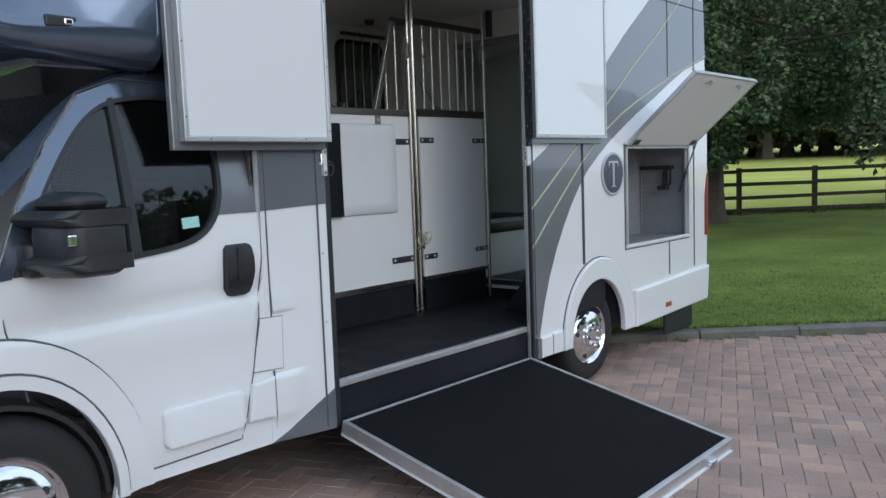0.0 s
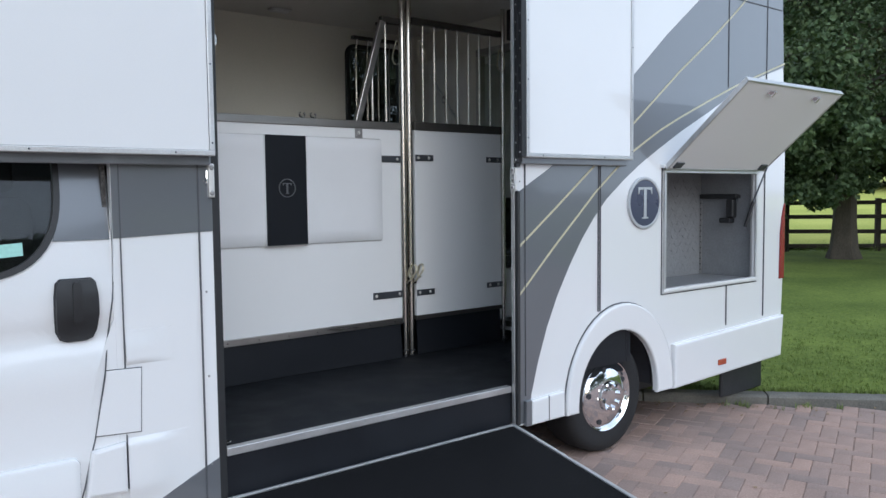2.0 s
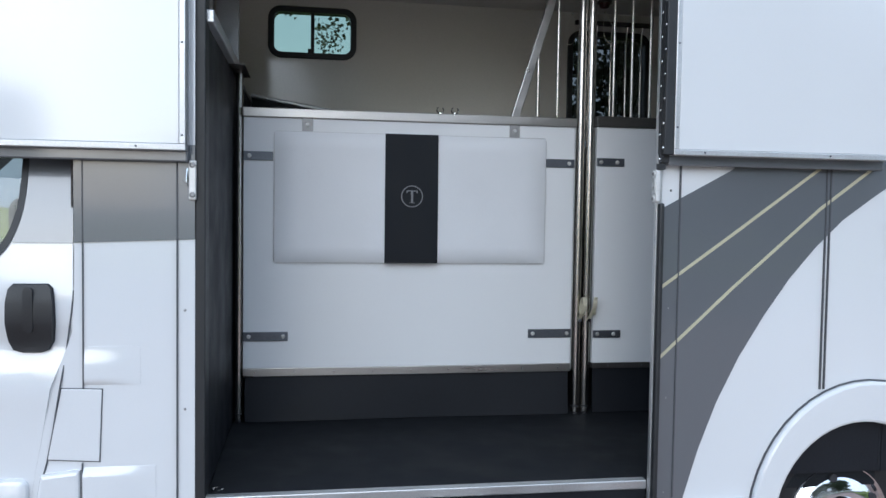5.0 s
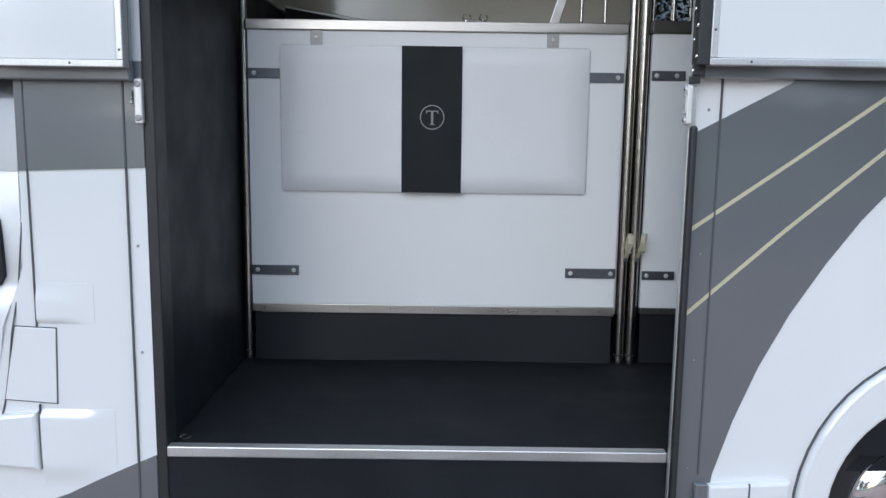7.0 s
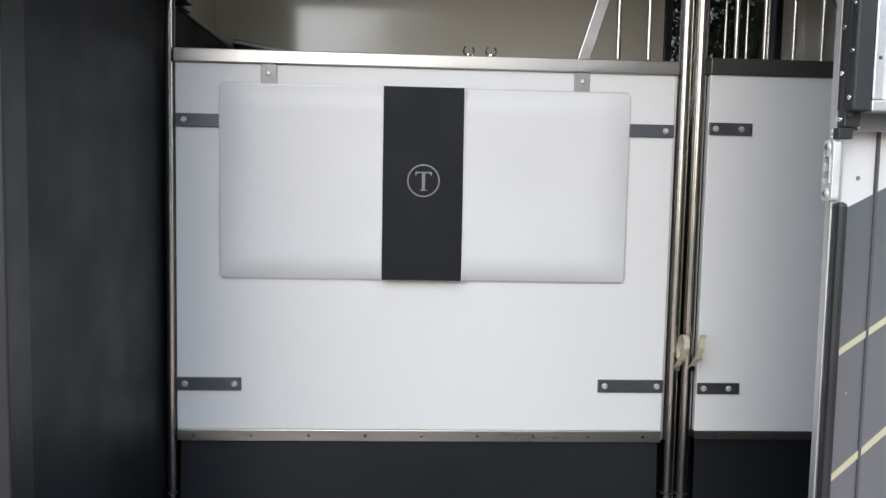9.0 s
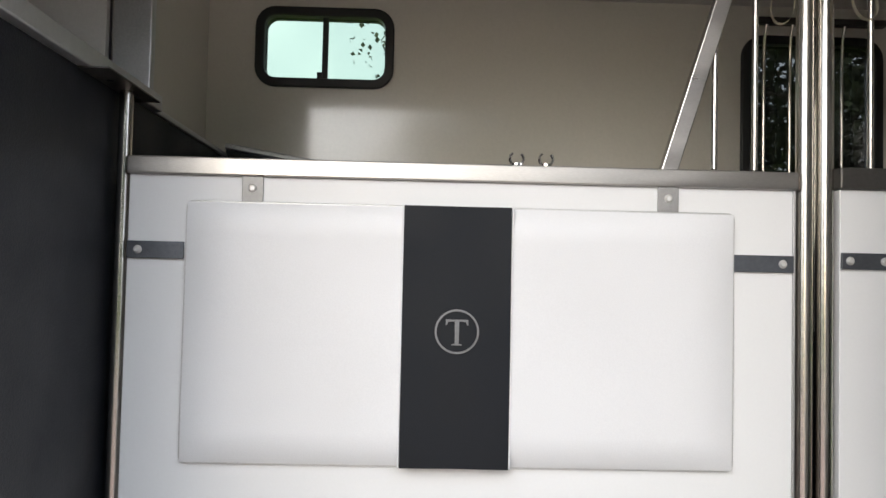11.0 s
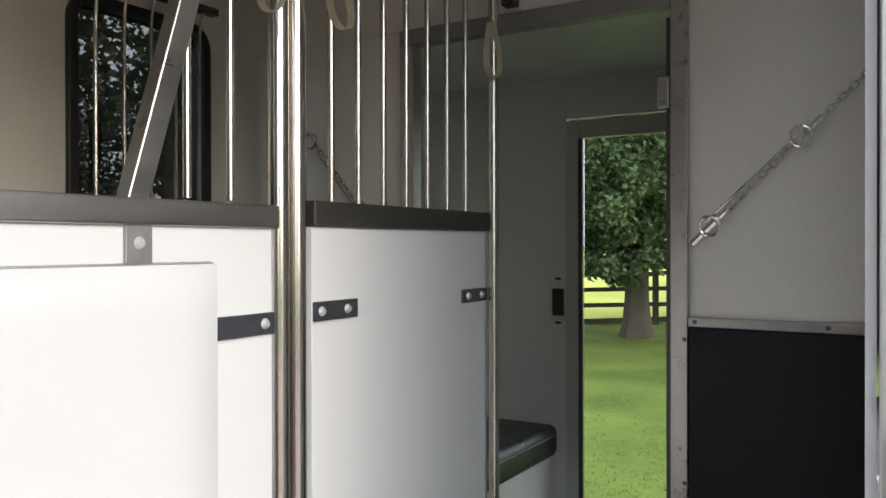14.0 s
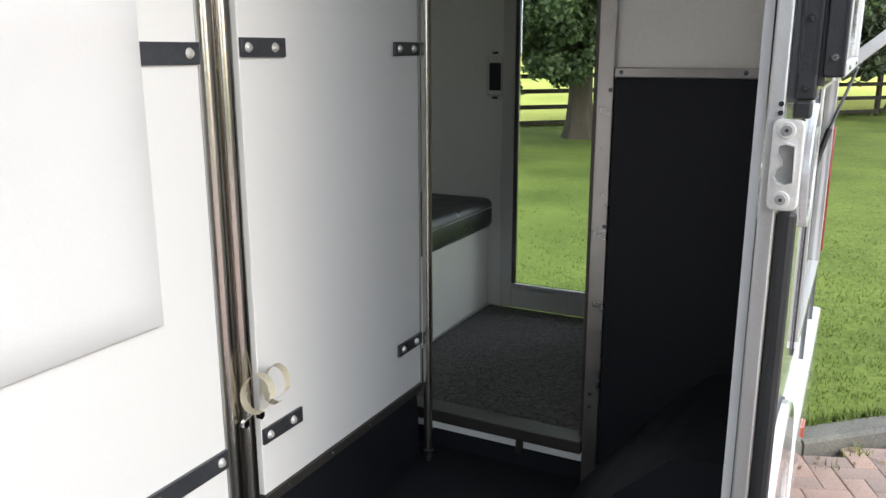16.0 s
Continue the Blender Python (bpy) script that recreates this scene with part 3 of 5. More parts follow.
part("recess_floor", boxed(-0.73, -0.061, 0.036, 1.264, 2.08, 2.10), CARPET, wf)
part("recess_side", boxed(-0.73, -0.103, 1.265, 1.29, 2.10, 2.80), CEIL, wf)
part("recess_ceiling", boxed(-0.73, -0.081, 0.036, 1.264, 2.76, 2.80), CEIL, wf)
cap = part("far_kick_board", plate([(0.02, 0.462), (2.6, 0.462), (2.6, 1.72), (1.2, 1.95), (0.6, 2.045), (0.02, 2.14)], 2.118, 2.129), KICK, wf)
part("capping", sweep([(0.02, 2.116, 2.145), (0.6, 2.116, 2.05), (1.2, 2.116, 1.955)], 0.012, 6), ALU, wf)

# rear bulkhead with its doorway
RB0, RB1 = 2.625, 2.66
rb = tagged(part("wall_rear", boxed(RB0 + 0.002, RB1, 0.0135, 0.477, 0.905, 2.744), CREAM), "cream bulkhead with black rubber kick board and doorway", "wall", kind="structure")
part("wall_above_door", boxed(RB0 + 0.002, RB1, 0.477, 2.13, 2.536, 2.744), LINING, rb)
part("wall_beside_door", boxed(RB0 + 0.002, RB1, 1.37, 2.13, 0.462, 2.535), LINING, rb)
part("kick_board", boxed(RB0 - 0.012, RB0 + 0.001, 0.0135, 0.477, 0.4625, 1.651, 0.003), KICK, rb, "black rubber kick board")
part("wall_below", boxed(RB0 + 0.002, RB1, 0.0135, 0.477, 0.462, 0.9045), KICK, rb)
part("kick_trim", boxed(RB0 - 0.016, RB0 + 0.001, 0.0135, 0.477, 1.652, 1.678, 0.003), RAIL, rb)
part("kick_trim", boxed(RB0 - 0.018, RB0 + 0.001, 0.478, 0.522, 0.462, 2.535, 0.003), RAIL, rb, "steel door frame")
part("frame_rivet", dots([(RB0 - 0.018, 0.505, 0.71), (RB0 - 0.018, 0.505, 0.75), (RB0 - 0.018, 0.487, 0.79), (RB0 - 0.018, 0.485, 1.62), (RB0 - 0.018, 0.485, 1.25)] + [(RB0 - 0.016, 0.46, 1.666), (RB0 - 0.016, 0.15, 1.666)], 0.006, "x", 0.004), STRAP, rb)
part("door_head", boxed(RB0 - 0.018, RB0 + 0.03, 0.523, 1.37, 2.485, 2.535, 0.003), DULL, rb)
part("door_post", boxed(RB0 - 0.018, RB0 + 0.03, 1.32, 1.37, 0.462, 2.484, 0.003), RAIL, rb)
part("door_edge", boxed(RB0 + 0.004, RB1 + 0.02, 0.523, 0.539, 0.60, 2.46, 0.003), BRONZE, rb)
part("threshold", boxed(RB0 - 0.03, RB1 + 0.01, 0.523, 1.319, 0.557, 0.597, 0.003), BRONZE, rb)
part("riser", boxed(RB0 - 0.01, RB1, 0.523, 1.319, 0.463, 0.526), KICK, rb)
part("riser_strip", boxed(RB0 - 0.014, RB1, 0.523, 1.319, 0.5265, 0.5565, 0.002), PANEL, rb, "white step edge strip")
for y in (0.72, 1.13):
    part("riser_bracket", boxed(RB0 - 0.022, RB0 - 0.0145, y - 0.012, y + 0.012, 0.51, 0.556, 0.002), BRONZE, rb)
part("frame_hinge", boxed(RB0 - 0.022, RB0 - 0.002, 0.525, 0.555, 2.22, 2.30, 0.003), RAIL, rb)
part("ceiling_post", boxed(2.55, 2.59, 0.945, 0.985, 2.54, 2.744, 0.003), BRONZE, rb)
bm = bmesh.new()
prof = [(0.0135, 0.463), (0.52, 0.463), (0.40, 0.62), (0.28, 0.77), (0.17, 0.875), (0.0135, 0.90)]
fa, fb = [bm.verts.new((2.08, y, z)) for y, z in prof], [bm.verts.new((2.612, y, z)) for y, z in prof]
for i in range(6):
    bm.faces.new((fa[i], fa[(i + 1) % 6], fb[(i + 1) % 6], fb[i]))
bm.faces.new(fa)
bm.faces.new(fb)
bmesh.ops.recalc_face_normals(bm, faces=bm.faces)
part("wheel_box", bm, KICK, rb, "black rubber covered wheel box", smooth=True)

# ---- partitions ----
def loop_band(path, w, t, axis):
    """A ribbon of width w along an axis, bent along a path."""
    bm = bmesh.new()
    a = Vector(axis) * w / 2
    pts = [Vector(p) for p in path]
    rows = [(bm.verts.new(p - a), bm.verts.new(p + a)) for p in pts]
    for i in range(len(rows) - 1):
        bm.faces.new((rows[i][0], rows[i][1], rows[i + 1][1], rows[i + 1][0]))
    bmesh.ops.solidify(bm, geom=bm.faces[:], thickness=t)
    return bm


def strap_plate(x0, x1, z0, z1, y, parent, bolts):
    s = part("hinge_strap", boxed(x0, x1, y - 0.008, y - 0.0005, z0, z1, 0.0015), STRAP, parent, "dark steel hinge strap with a bolt")
    for bx in bolts:
        part("bolt", dots([(bx, y - 0.008, (z0 + z1) / 2)], 0.0105, "y", 0.007, 14), CASTING, s, smooth=True)


PY = 1.02
p1 = thing("partition", 0.86, PY, 0.462, "white stall partition with steel rail and padded breast cushion", "partition", "stall partitions")
part("panel", boxed(0.065, 1.662, PY, PY + 0.03, 0.72, 1.896, 0.002), PANEL, p1)
part("panel_edge", boxed(1.6625, 1.669, PY - 0.002, PY + 0.032, 0.69, 1.896, 0.001), ALU, p1)
part("top_rail", boxed(0.06, 1.672, PY - 0.012, PY + 0.042, 1.8965, 1.940, 0.004), RAIL, p1, "satin stainless steel top rail")
bs = part("bottom_strip", boxed(0.065, 1.662, PY - 0.006, PY + 0.036, 0.681, 0.7195, 0.002), RAIL, p1, "riveted stainless steel bottom strip")
for k in range(9):
    part("strip_rivet", dots([(0.12 + 0.185 * k, PY - 0.006, 0.70)], 0.006, "y", 0.003, 8), CHROME, bs)
part("rubber_skirt", plate([(0.075, 0.469), (0.1, 0.466), (1.63, 0.466), (1.655, 0.469), (1.655, 0.682), (0.075, 0.682)], PY + 0.01, PY + 0.018, shape=lambda x, z: -0.012 * (0.68 - z) / 0.22 * (1 + 0.6 * math.sin(5 * x)), step=0.06), KICK, p1, "black rubber skirt hanging to the floor")
strap_plate(0.066, 0.200, 1.696, 1.737, PY, p1, (0.092,))
strap_plate(0.066, 0.272, 0.849, 0.892, PY, p1, (0.092, 0.25))
strap_plate(1.515, 1.662, 1.696, 1.737, PY, p1, (1.635,))
strap_plate(1.442, 1.662, 0.851, 0.894, PY, p1, (1.465, 1.64))
for tx in (0.358, 1.355):
    t_ = part("pad_tab", boxed(tx - 0.025, tx + 0.025, PY - 0.008, PY - 0.0005, 1.828, 1.896, 0.0015), DULL, p1, "steel hanging tab")
    part("bolt", dots([(tx, PY - 0.008, 1.868)], 0.0105, "y", 0.007, 14), CASTING, t_, smooth=True)


def cushion(x0, x1, z0, z1, y0, y1, mat_, parent, name, label=""):
    n, m = 22, 16
    bm = bmesh.new()
    grid = []
    for j in range(m + 1):
        row = []
        for i in range(n + 1):
            u, v = i / n, j / m
            ex = min(1, min(u, 1 - u) * (x1 - x0) / 0.02) if name == "pad" else 1
            ez = min(1, min(v, 1 - v) * (z1 - z0) / 0.02)
            e = math.sqrt(max(0, 1 - (1 - min(ex, ez)) ** 2))
            puff = 0.002 * math.sin(7 * u + 3 * v) * math.sin(5 * v + u)
            row.append(bm.verts.new((x0 + (x1 - x0) * u, y1 + (y0 - y1) * (0.35 + 0.65 * e) + puff * e, z0 + (z1 - z0) * v)))
        grid.append(row)
    for j in range(m):
        for i in range(n):
            bm.faces.new((grid[j][i], grid[j][i + 1], grid[j + 1][i + 1], grid[j + 1][i]))
    r = bmesh.ops.extrude_edge_only(bm, edges=[e for e in bm.edges if e.is_boundary])
    for g in r["geom"]:
        if isinstance(g, bmesh.types.BMVert):
            g.co.y = y1
    bmesh.ops.recalc_face_normals(bm, faces=bm.faces)
    return part(name, bm, mat_, parent, label, smooth=True)


pad = cushion(0.208, 1.512, 1.222, 1.832, PY - 0.034, PY - 0.002, PADW, p1, "pad", "quilted white vinyl breast cushion")
band = part("pad_band", plate([(0.722, 1.221), (0.978, 1.221), (0.974, 1.834), (0.720, 1.834)], PY - 0.0375, PY - 0.0315, shape=lambda x, z: 0.0018 * math.sin(26 * x + 9 * z), step=0.04), PADB, pad, "black vinyl centre band", smooth=True)
part("band_piping", boxed(0.7165, 0.7205, PY - 0.040, PY - 0.034, 1.222, 1.833, 0.001), PADW, pad)
part("band_piping", boxed(0.9765, 0.9805, PY - 0.040, PY - 0.034, 1.222, 1.833, 0.001), PADW, pad)
EX, EZ = 0.850, 1.540
part("emblem_ring", plate(ellipse(EX, EZ, 0.052, 0.052, n=40), PY - 0.044, PY - 0.038, [ellipse(EX, EZ, 0.0475, 0.0475, n=40)]), EMBLEM, pad, "stitched silver ring emblem")


def serif_mark(cx, cz, s, y0, y1, parent, material):
    o = [(-0.5, 0.60), (0.5, 0.60), (0.51, 0.34), (0.46, 0.34), (0.40, 0.50), (0.10, 0.52), (0.09, -0.53), (0.23, -0.56), (0.23, -0.60),
         (-0.23, -0.60), (-0.23, -0.56), (-0.09, -0.53), (-0.10, 0.52), (-0.40, 0.50), (-0.46, 0.34), (-0.51, 0.34)]
    return part("emblem_mark", plate([(cx + a * s[0], cz + b * s[1]) for a, b in o], y0, y1), material, parent)


serif_mark(EX, EZ - 0.002, (0.052, 0.05), PY - 0.044, PY - 0.038, pad, EMBLEM)
edge = rounded(0.208, 1.512, 1.222, 1.832, 0.012, 4)
part("pad_piping", sweep([(x, PY - 0.007, z) for x, z in edge], 0.0045, 6, True), ALU, pad, "grey piped seam", smooth=True)
# grille over the first partition
def bar(parent, x, z0, z1, r=0.0075, y=PY + 0.02, material=None):
    part("grille_bar", tubed((x, y, z0), (x, y, z1), r, 10), material or STEEL, parent, smooth=True)


bar(p1, 1.475, 1.946, 2.36)
bar(p1, 1.575, 1.946, 2.545)
bm = bmesh.new()
box(bm, -0.02, 0.02, -0.016, 0.016, -0.33, 0.33, 0.003)
bmesh.ops.transform(bm, matrix=Matrix.Translation((1.452, PY + 0.015, 2.238)) @ Matrix.Rotation(math.atan2(0.185, 0.6), 4, "Y"), verts=bm.verts)
part("slanted_brace", bm, RAIL, p1, "slanted flat steel brace")
part("grille_top", boxed(1.54, 1.672, PY, PY + 0.035, 2.545, 2.585, 0.003), BRONZE, p1)
p2 = thing("partition", 2.16, PY, 0.462, "narrow white stall partition with steel rail and barred grille", "partition", "stall partitions")
part("panel", boxed(1.778, 2.522, PY, PY + 0.03, 0.72, 1.902, 0.002), PANEL, p2)
part("panel_edge", boxed(2.5225, 2.529, PY - 0.002, PY + 0.032, 0.69, 1.902, 0.001), ALU, p2)
part("top_rail", boxed(1.774, 2.53, PY - 0.012, PY + 0.042, 1.9025, 1.955, 0.004), BRONZE, p2, "dark steel top rail")
bs = part("bottom_strip", boxed(1.778, 2.522, PY - 0.006, PY + 0.036, 0.693, 0.7195, 0.002), BRONZE, p2)
for k in range(4):
    part("strip_rivet", dots([(1.86 + 0.18 * k, PY - 0.006, 0.707)], 0.004, "y", 0.003, 8), STRAP, bs)
part("rubber_skirt", plate([(1.785, 0.469), (2.515, 0.469), (2.515, 0.694), (1.785, 0.694)], PY + 0.01, PY + 0.018, shape=lambda x, z: -0.01 * (0.69 - z) / 0.22, step=0.08), KICK, p2)
strap_plate(1.779, 1.922, 1.708, 1.748, PY, p2, (1.80, 1.885))
strap_plate(1.779, 1.922, 0.848, 0.886, PY, p2, (1.80, 1.885))
strap_plate(2.385, 2.521, 1.708, 1.744, PY, p2, (2.41, 2.485))
strap_plate(2.385, 2.521, 0.85, 0.886, PY, p2, (2.41, 2.485))
for x in (1.865, 1.96, 2.057, 2.153, 2.25, 2.347, 2.445):
    bar(p2, x, 1.954, 2.565)
part("grille_top", boxed(1.774, 2.53, PY, PY + 0.035, 2.565, 2.605, 0.003), BRONZE, p2)


def post(x, z1, label, r=0.021, y=PY + 0.015):
    p = thing("support_pole", x, y, 0.462, label, "pole", "stall poles")
    part("tube", tubed((x, y, 0.475), (x, y, z1), r, 24), STEEL, p, smooth=True)
    part("foot_ring", tubed((x, y, 0.500), (x, y, 0.506), r + 0.0015, 20), JOINT, p)
    part("floor_pin", tubed((x, y, 0.4625), (x, y, 0.4745), r * 0.6, 12), JOINT, p)
    return p


post(0.045, 2.10, "slim polished stainless steel pole by the front wall", 0.0165)
post(1.697, 2.745, "polished stainless steel pole from floor to ceiling")
post(1.747, 2.745, "polished stainless steel pole from floor to ceiling")
post(2.516, 2.745, "polished stainless steel pole beside the bulkhead doorway", 0.0145, PY - 0.03)
pb = thing("pole_bracket", 0.05, 1.0, 2.095, "dark steel shelf bracket above the pole", "bracket")
part("plate", boxed(0.0, 0.085, 0.82, 1.16, 2.097, 2.101, 0.001), BRONZE, pb)
part("screw", dots([(0.045, 0.93, 2.0965)], 0.009, "z", 0.003), CHROME, pb)
part("screw", dots([(0.045, 1.1, 2.0965)], 0.009, "z", 0.003), CHROME, pb)


def hanging_loop(x, z, tilt, dx=0.0, y=PY - 0.02):
    lp = thing("webbing_loop", x, y, z, "cream webbing tie loop hanging from a pole", "strap", "tie loops")
    path = []
    for k in range(25):
        a = 2 * math.pi * k / 24
        s = math.sin(a / 2)
        w_ = 0.036 * math.sin(a) * (0.25 + 0.75 * s * s)
        path.append((x + dx * s * s + w_, y - 0.016 - 0.25 * w_ + tilt * s, z - 0.155 * s * s))
    part("band", loop_band(path, 0.024, 0.016, (0.3, 1, 0.1)), WEB, lp, smooth=True)
    part("rivet", dots([(x, y - 0.02, z - 0.006)], 0.007, "y", 0.005), CHROME, lp)


hanging_loop(1.625, 2.445, -0.01, -0.015)
hanging_loop(1.79, 2.46, -0.015, 0.03)
hanging_loop(2.485, 2.48, -0.01)


def low_loop(x, lean):
    lp = thing("webbing_loop", x, PY - 0.02, 0.94, "cream webbing loop bolted low on a pole", "strap", "tie loops")
    path = [(x, PY - 0.012, 0.935)]
    for k in range(19):
        a = math.pi - 2 * math.pi * 0.87 * k / 18
        path.append((x + lean * (1 + math.cos(a)) * 0.5, PY - 0.06 + 0.045 * math.cos(a + 0.3), 1.015 + 0.045 * math.sin(a)))
    part("band", loop_band(path, 0.021, 0.003, (1, 0.1, 0)), WEB, lp, smooth=True)
    part("bolt", tubed((x, PY - 0.02, 0.94), (x, PY - 0.03, 0.94), 0.010, 6), CHROME, lp)


low_loop(1.70, 0.01)
low_loop(1.75, 0.03)

for hx in (0.99, 1.062):
    h = thing("horseshoe_clip", hx, PY + 0.02, 1.940, "small chrome horseshoe clip on the rail", "clip", "rail clips")
    ring = [(hx + 0.0165 * math.cos(radians(a)), PY + 0.025, 1.9605 + 0.0165 * math.sin(radians(a))) for a in range(128, 413, 12)]
    part("shoe", sweep(ring, 0.0032, 8, flat=2.4), CHROME, h, smooth=True)
    part("base", tubed((hx, PY + 0.02, 1.940), (hx, PY + 0.02, 1.948), 0.014, 12), CHROME, h)

# windows in the far wall
def window(name, x0, x1, z0, z1, r, label, pane, divider=True):
    w = thing(name, (x0 + x1) / 2, 2.13, z0, label, "window", kind="structure")
    part("window_frame", plate(rounded(x0, x1, z0, z1, r), 2.112, 2.1295, [rounded(x0 + 0.034, x1 - 0.034, z0 + 0.034, z1 - 0.034, r * 0.6)], bevel=0.005), PLASTIC, w, "black rubber frame")
    part("reveal", plate(rounded(x0 + 0.026, x1 - 0.026, z0 + 0.026, z1 - 0.026, r * 0.68), 2.13, 2.19, [rounded(x0 + 0.034, x1 - 0.034, z0 + 0.034, z1 - 0.034, r * 0.6)]), PLASTIC, w)
    g = part("pane", plate(rounded(x0 + 0.034, x1 - 0.034, z0 + 0.034, z1 - 0.034, r * 0.6), 2.150, 2.154), pane, w)
    g.visible_shadow = pane is BLACKTINT
    if divider:
        xm = (x0 + x1) / 2
        part("slider_bar", boxed(xm - 0.011, xm + 0.011, 2.135, 2.149, z0 + 0.034, z1 - 0.034, 0.002), PLASTIC, w)
        part("slider_catch", boxed(xm - 0.028, xm - 0.008, 2.125, 2.135, z0 + 0.034, z0 + 0.06, 0.002), PLASTIC, w)
    return w


window("window_1", 0.116, 0.640, 2.378, 2.684, 0.075, "black-framed sliding window high in the lined wall", GREENISH)
w2 = window("window_2", 1.972, 2.522, 1.46, 2.63, 0.085, "tall dark tinted window with chrome bars", BLACKTINT, False)
part("guard_rail", boxed(2.0, 2.5, 2.05, 2.085, 2.655, 2.68, 0.003), BRONZE, w2, "dark guard rail")
for k in range(5):
    x = 2.045 + 0.1 * k
    part("guard_bar", sweep([(x, 2.066, 2.656), (x, 2.085, 2.60), (x, 2.09, 2.5), (x, 2.09, 1.5)], 0.006, 8), STEEL, w2, smooth=True)
cl = thing("ceiling_light", 1.30, 1.86, 2.745, "small slim ceiling light, switched off", "light")
part("housing", boxed(1.225, 1.375, 1.83, 1.90, 2.728, 2.7445, 0.006), ALU, cl)
part("diffuser", boxed(1.24, 1.36, 1.842, 1.888, 2.722, 2.7275, 0.002), PANEL, cl)
rl = thing("ceiling_lamp", 2.10, 1.83, 2.745, "small dark red ceiling lamp", "light")
part("base", tubed((2.10, 1.83, 2.7445), (2.10, 1.83, 2.73), 0.045, 20), BRONZE, rl)
part("lens", tubed((2.10, 1.83, 2.705), (2.10, 1.83, 2.7295), 0.026, 20, 0.036), DARKRED, rl, smooth=True)

# safety chains on the bulkhead
def tie_chain(A, B, label, links=26):
    A, B = Vector(A), Vector(B)
    ch = thing("tie_chain", A.x, A.y, A.z, label, "chain", "tie chains")
    d = (B - A).normalized()
    n = Vector((0, -d.z, d.y))
    part("hook_plate", sweep([A - d * 0.03, A + d * 0.05], 0.010, 8), CHROME, ch)
    for q in (A + d * 0.035, A + d * 0.335):
        part("ring", sweep([q + 0.025 * (math.cos(a) * d + math.sin(a) * n) + Vector((-0.012, 0, 0)) for a in [2 * math.pi * k / 20 for k in range(20)]], 0.0045, 8, True), CHROME, ch, smooth=True)
        part("swivel", sweep([q + d * 0.02, q + d * 0.06], 0.008, 8), CHROME, ch, smooth=True)
    part("rod", sweep([A + d * 0.03 - n * 0.016, A + d * 0.30 - n * 0.010], 0.0035, 8), CHROME, ch, smooth=True)
    for k in range(links):
        c0 = A + d * (0.09 + 0.0175 * k)
        side = n if k % 2 else Vector((1, 0, 0))
        ring = [c0 + 0.0125 * math.cos(a) * d + 0.007 * math.sin(a) * side for a in [2 * math.pi * j / 10 for j in range(10)]]
        part("chain_link", sweep(ring, 0.0024, 5, True), CHROME, ch, smooth=True)


tie_chain((2.606, 0.444, 1.886), (2.606, 0.05, 2.278), "steel chain and bar hooked across the cream bulkhead")
tie_chain((2.606, 1.50, 1.96), (2.606, 1.92, 2.44), "steel chain and bar hooked on the bulkhead behind the grille", 30)

# ---- living space behind the bulkhead ----
LF, LX = 0.545, 3.85
tagged(part("floor_living", boxed(2.671, LX, 0.50, 2.13, 0.465, LF), CARPET), "dark grey carpet in the living space", "floor", kind="structure")
tagged(part("ceiling_living", boxed(2.661, LX + 0.03, 0.50, 2.154, 2.60, 2.66), LIVING), "plain grey lined ceiling", "ceiling", kind="structure")
tagged(part("wall_living_far", boxed(2.661, LX, 2.10, 2.13, LF, 2.60), LIVING), "plain grey lined wall", "wall", kind="structure")
tagged(part("wall_living_near", boxed(2.661, LX, 0.50, 0.53, LF, 2.60), LIVING), "plain grey lined wall", "wall", kind="structure")
wr = tagged(part("wall_living_rear", boxed(LX, LX + 0.03, 1.326, 2.13, LF, 2.60), LIVING), "plain grey rear wall beside the glazed door", "wall", kind="structure")
part("wall_strip", boxed(LX, LX + 0.03, 0.50, 0.70, LF, 2.60), LIVING, wr)
part("wall_strip", boxed(LX, LX + 0.03, 0.701, 1.325, 2.42, 2.60), LIVING, wr)
dr = thing("door_1", LX, 1.0, LF, "grey glazed entrance door with a full-height pane", "door", kind="structure")
DG = mat("grey_door_paint", (0.58, 0.58, 0.56), 0.4, 0.1, 0.06, 3, 140, 0.03)
part("stile", boxed(LX - 0.01, LX + 0.03, 1.266, 1.325, LF + 0.005, 2.41, 0.004), DG, dr)
part("stile", boxed(LX - 0.01, LX + 0.03, 0.701, 0.76, LF + 0.005, 2.41, 0.004), DG, dr)
part("bottom_rail", boxed(LX - 0.01, LX + 0.03, 0.761, 1.265, LF + 0.005, 0.645, 0.004), DG, dr)
part("top_rail", boxed(LX - 0.01, LX + 0.03, 0.761, 1.265, 2.33, 2.41, 0.004), DG, dr)
part("glazing_bead", boxed(LX - 0.014, LX + 0.004, 0.761, 1.265, 0.646, 0.668, 0.003), ALU, dr)
part("glazing_bead", boxed(LX - 0.014, LX + 0.004, 1.246, 1.2655, 0.669, 2.329, 0.003), BRONZE, dr)
gp = part("pane", boxed(LX + 0.005, LX + 0.01, 0.761, 1.2455, 0.669, 2.329), CLEAR, dr)
gp.visible_shadow = False
sw = thing("switch_panel", LX, 1.36, 1.55, "small black control panel with chrome surround on the wall", "switch")
part("surround", boxed(LX - 0.012, LX - 0.001, 1.327, 1.401, 1.53, 1.70, 0.008, 3), CASTING, sw)
for z in (1.517, 1.713):
    part("label_bar", boxed(LX - 0.004, LX - 0.001, 1.352, 1.378, z - 0.005, z + 0.005), JOINT, sw)
part("face", boxed(LX - 0.016, LX - 0.012, 1.332, 1.388, 1.55, 1.67, 0.002), PLASTIC, sw)
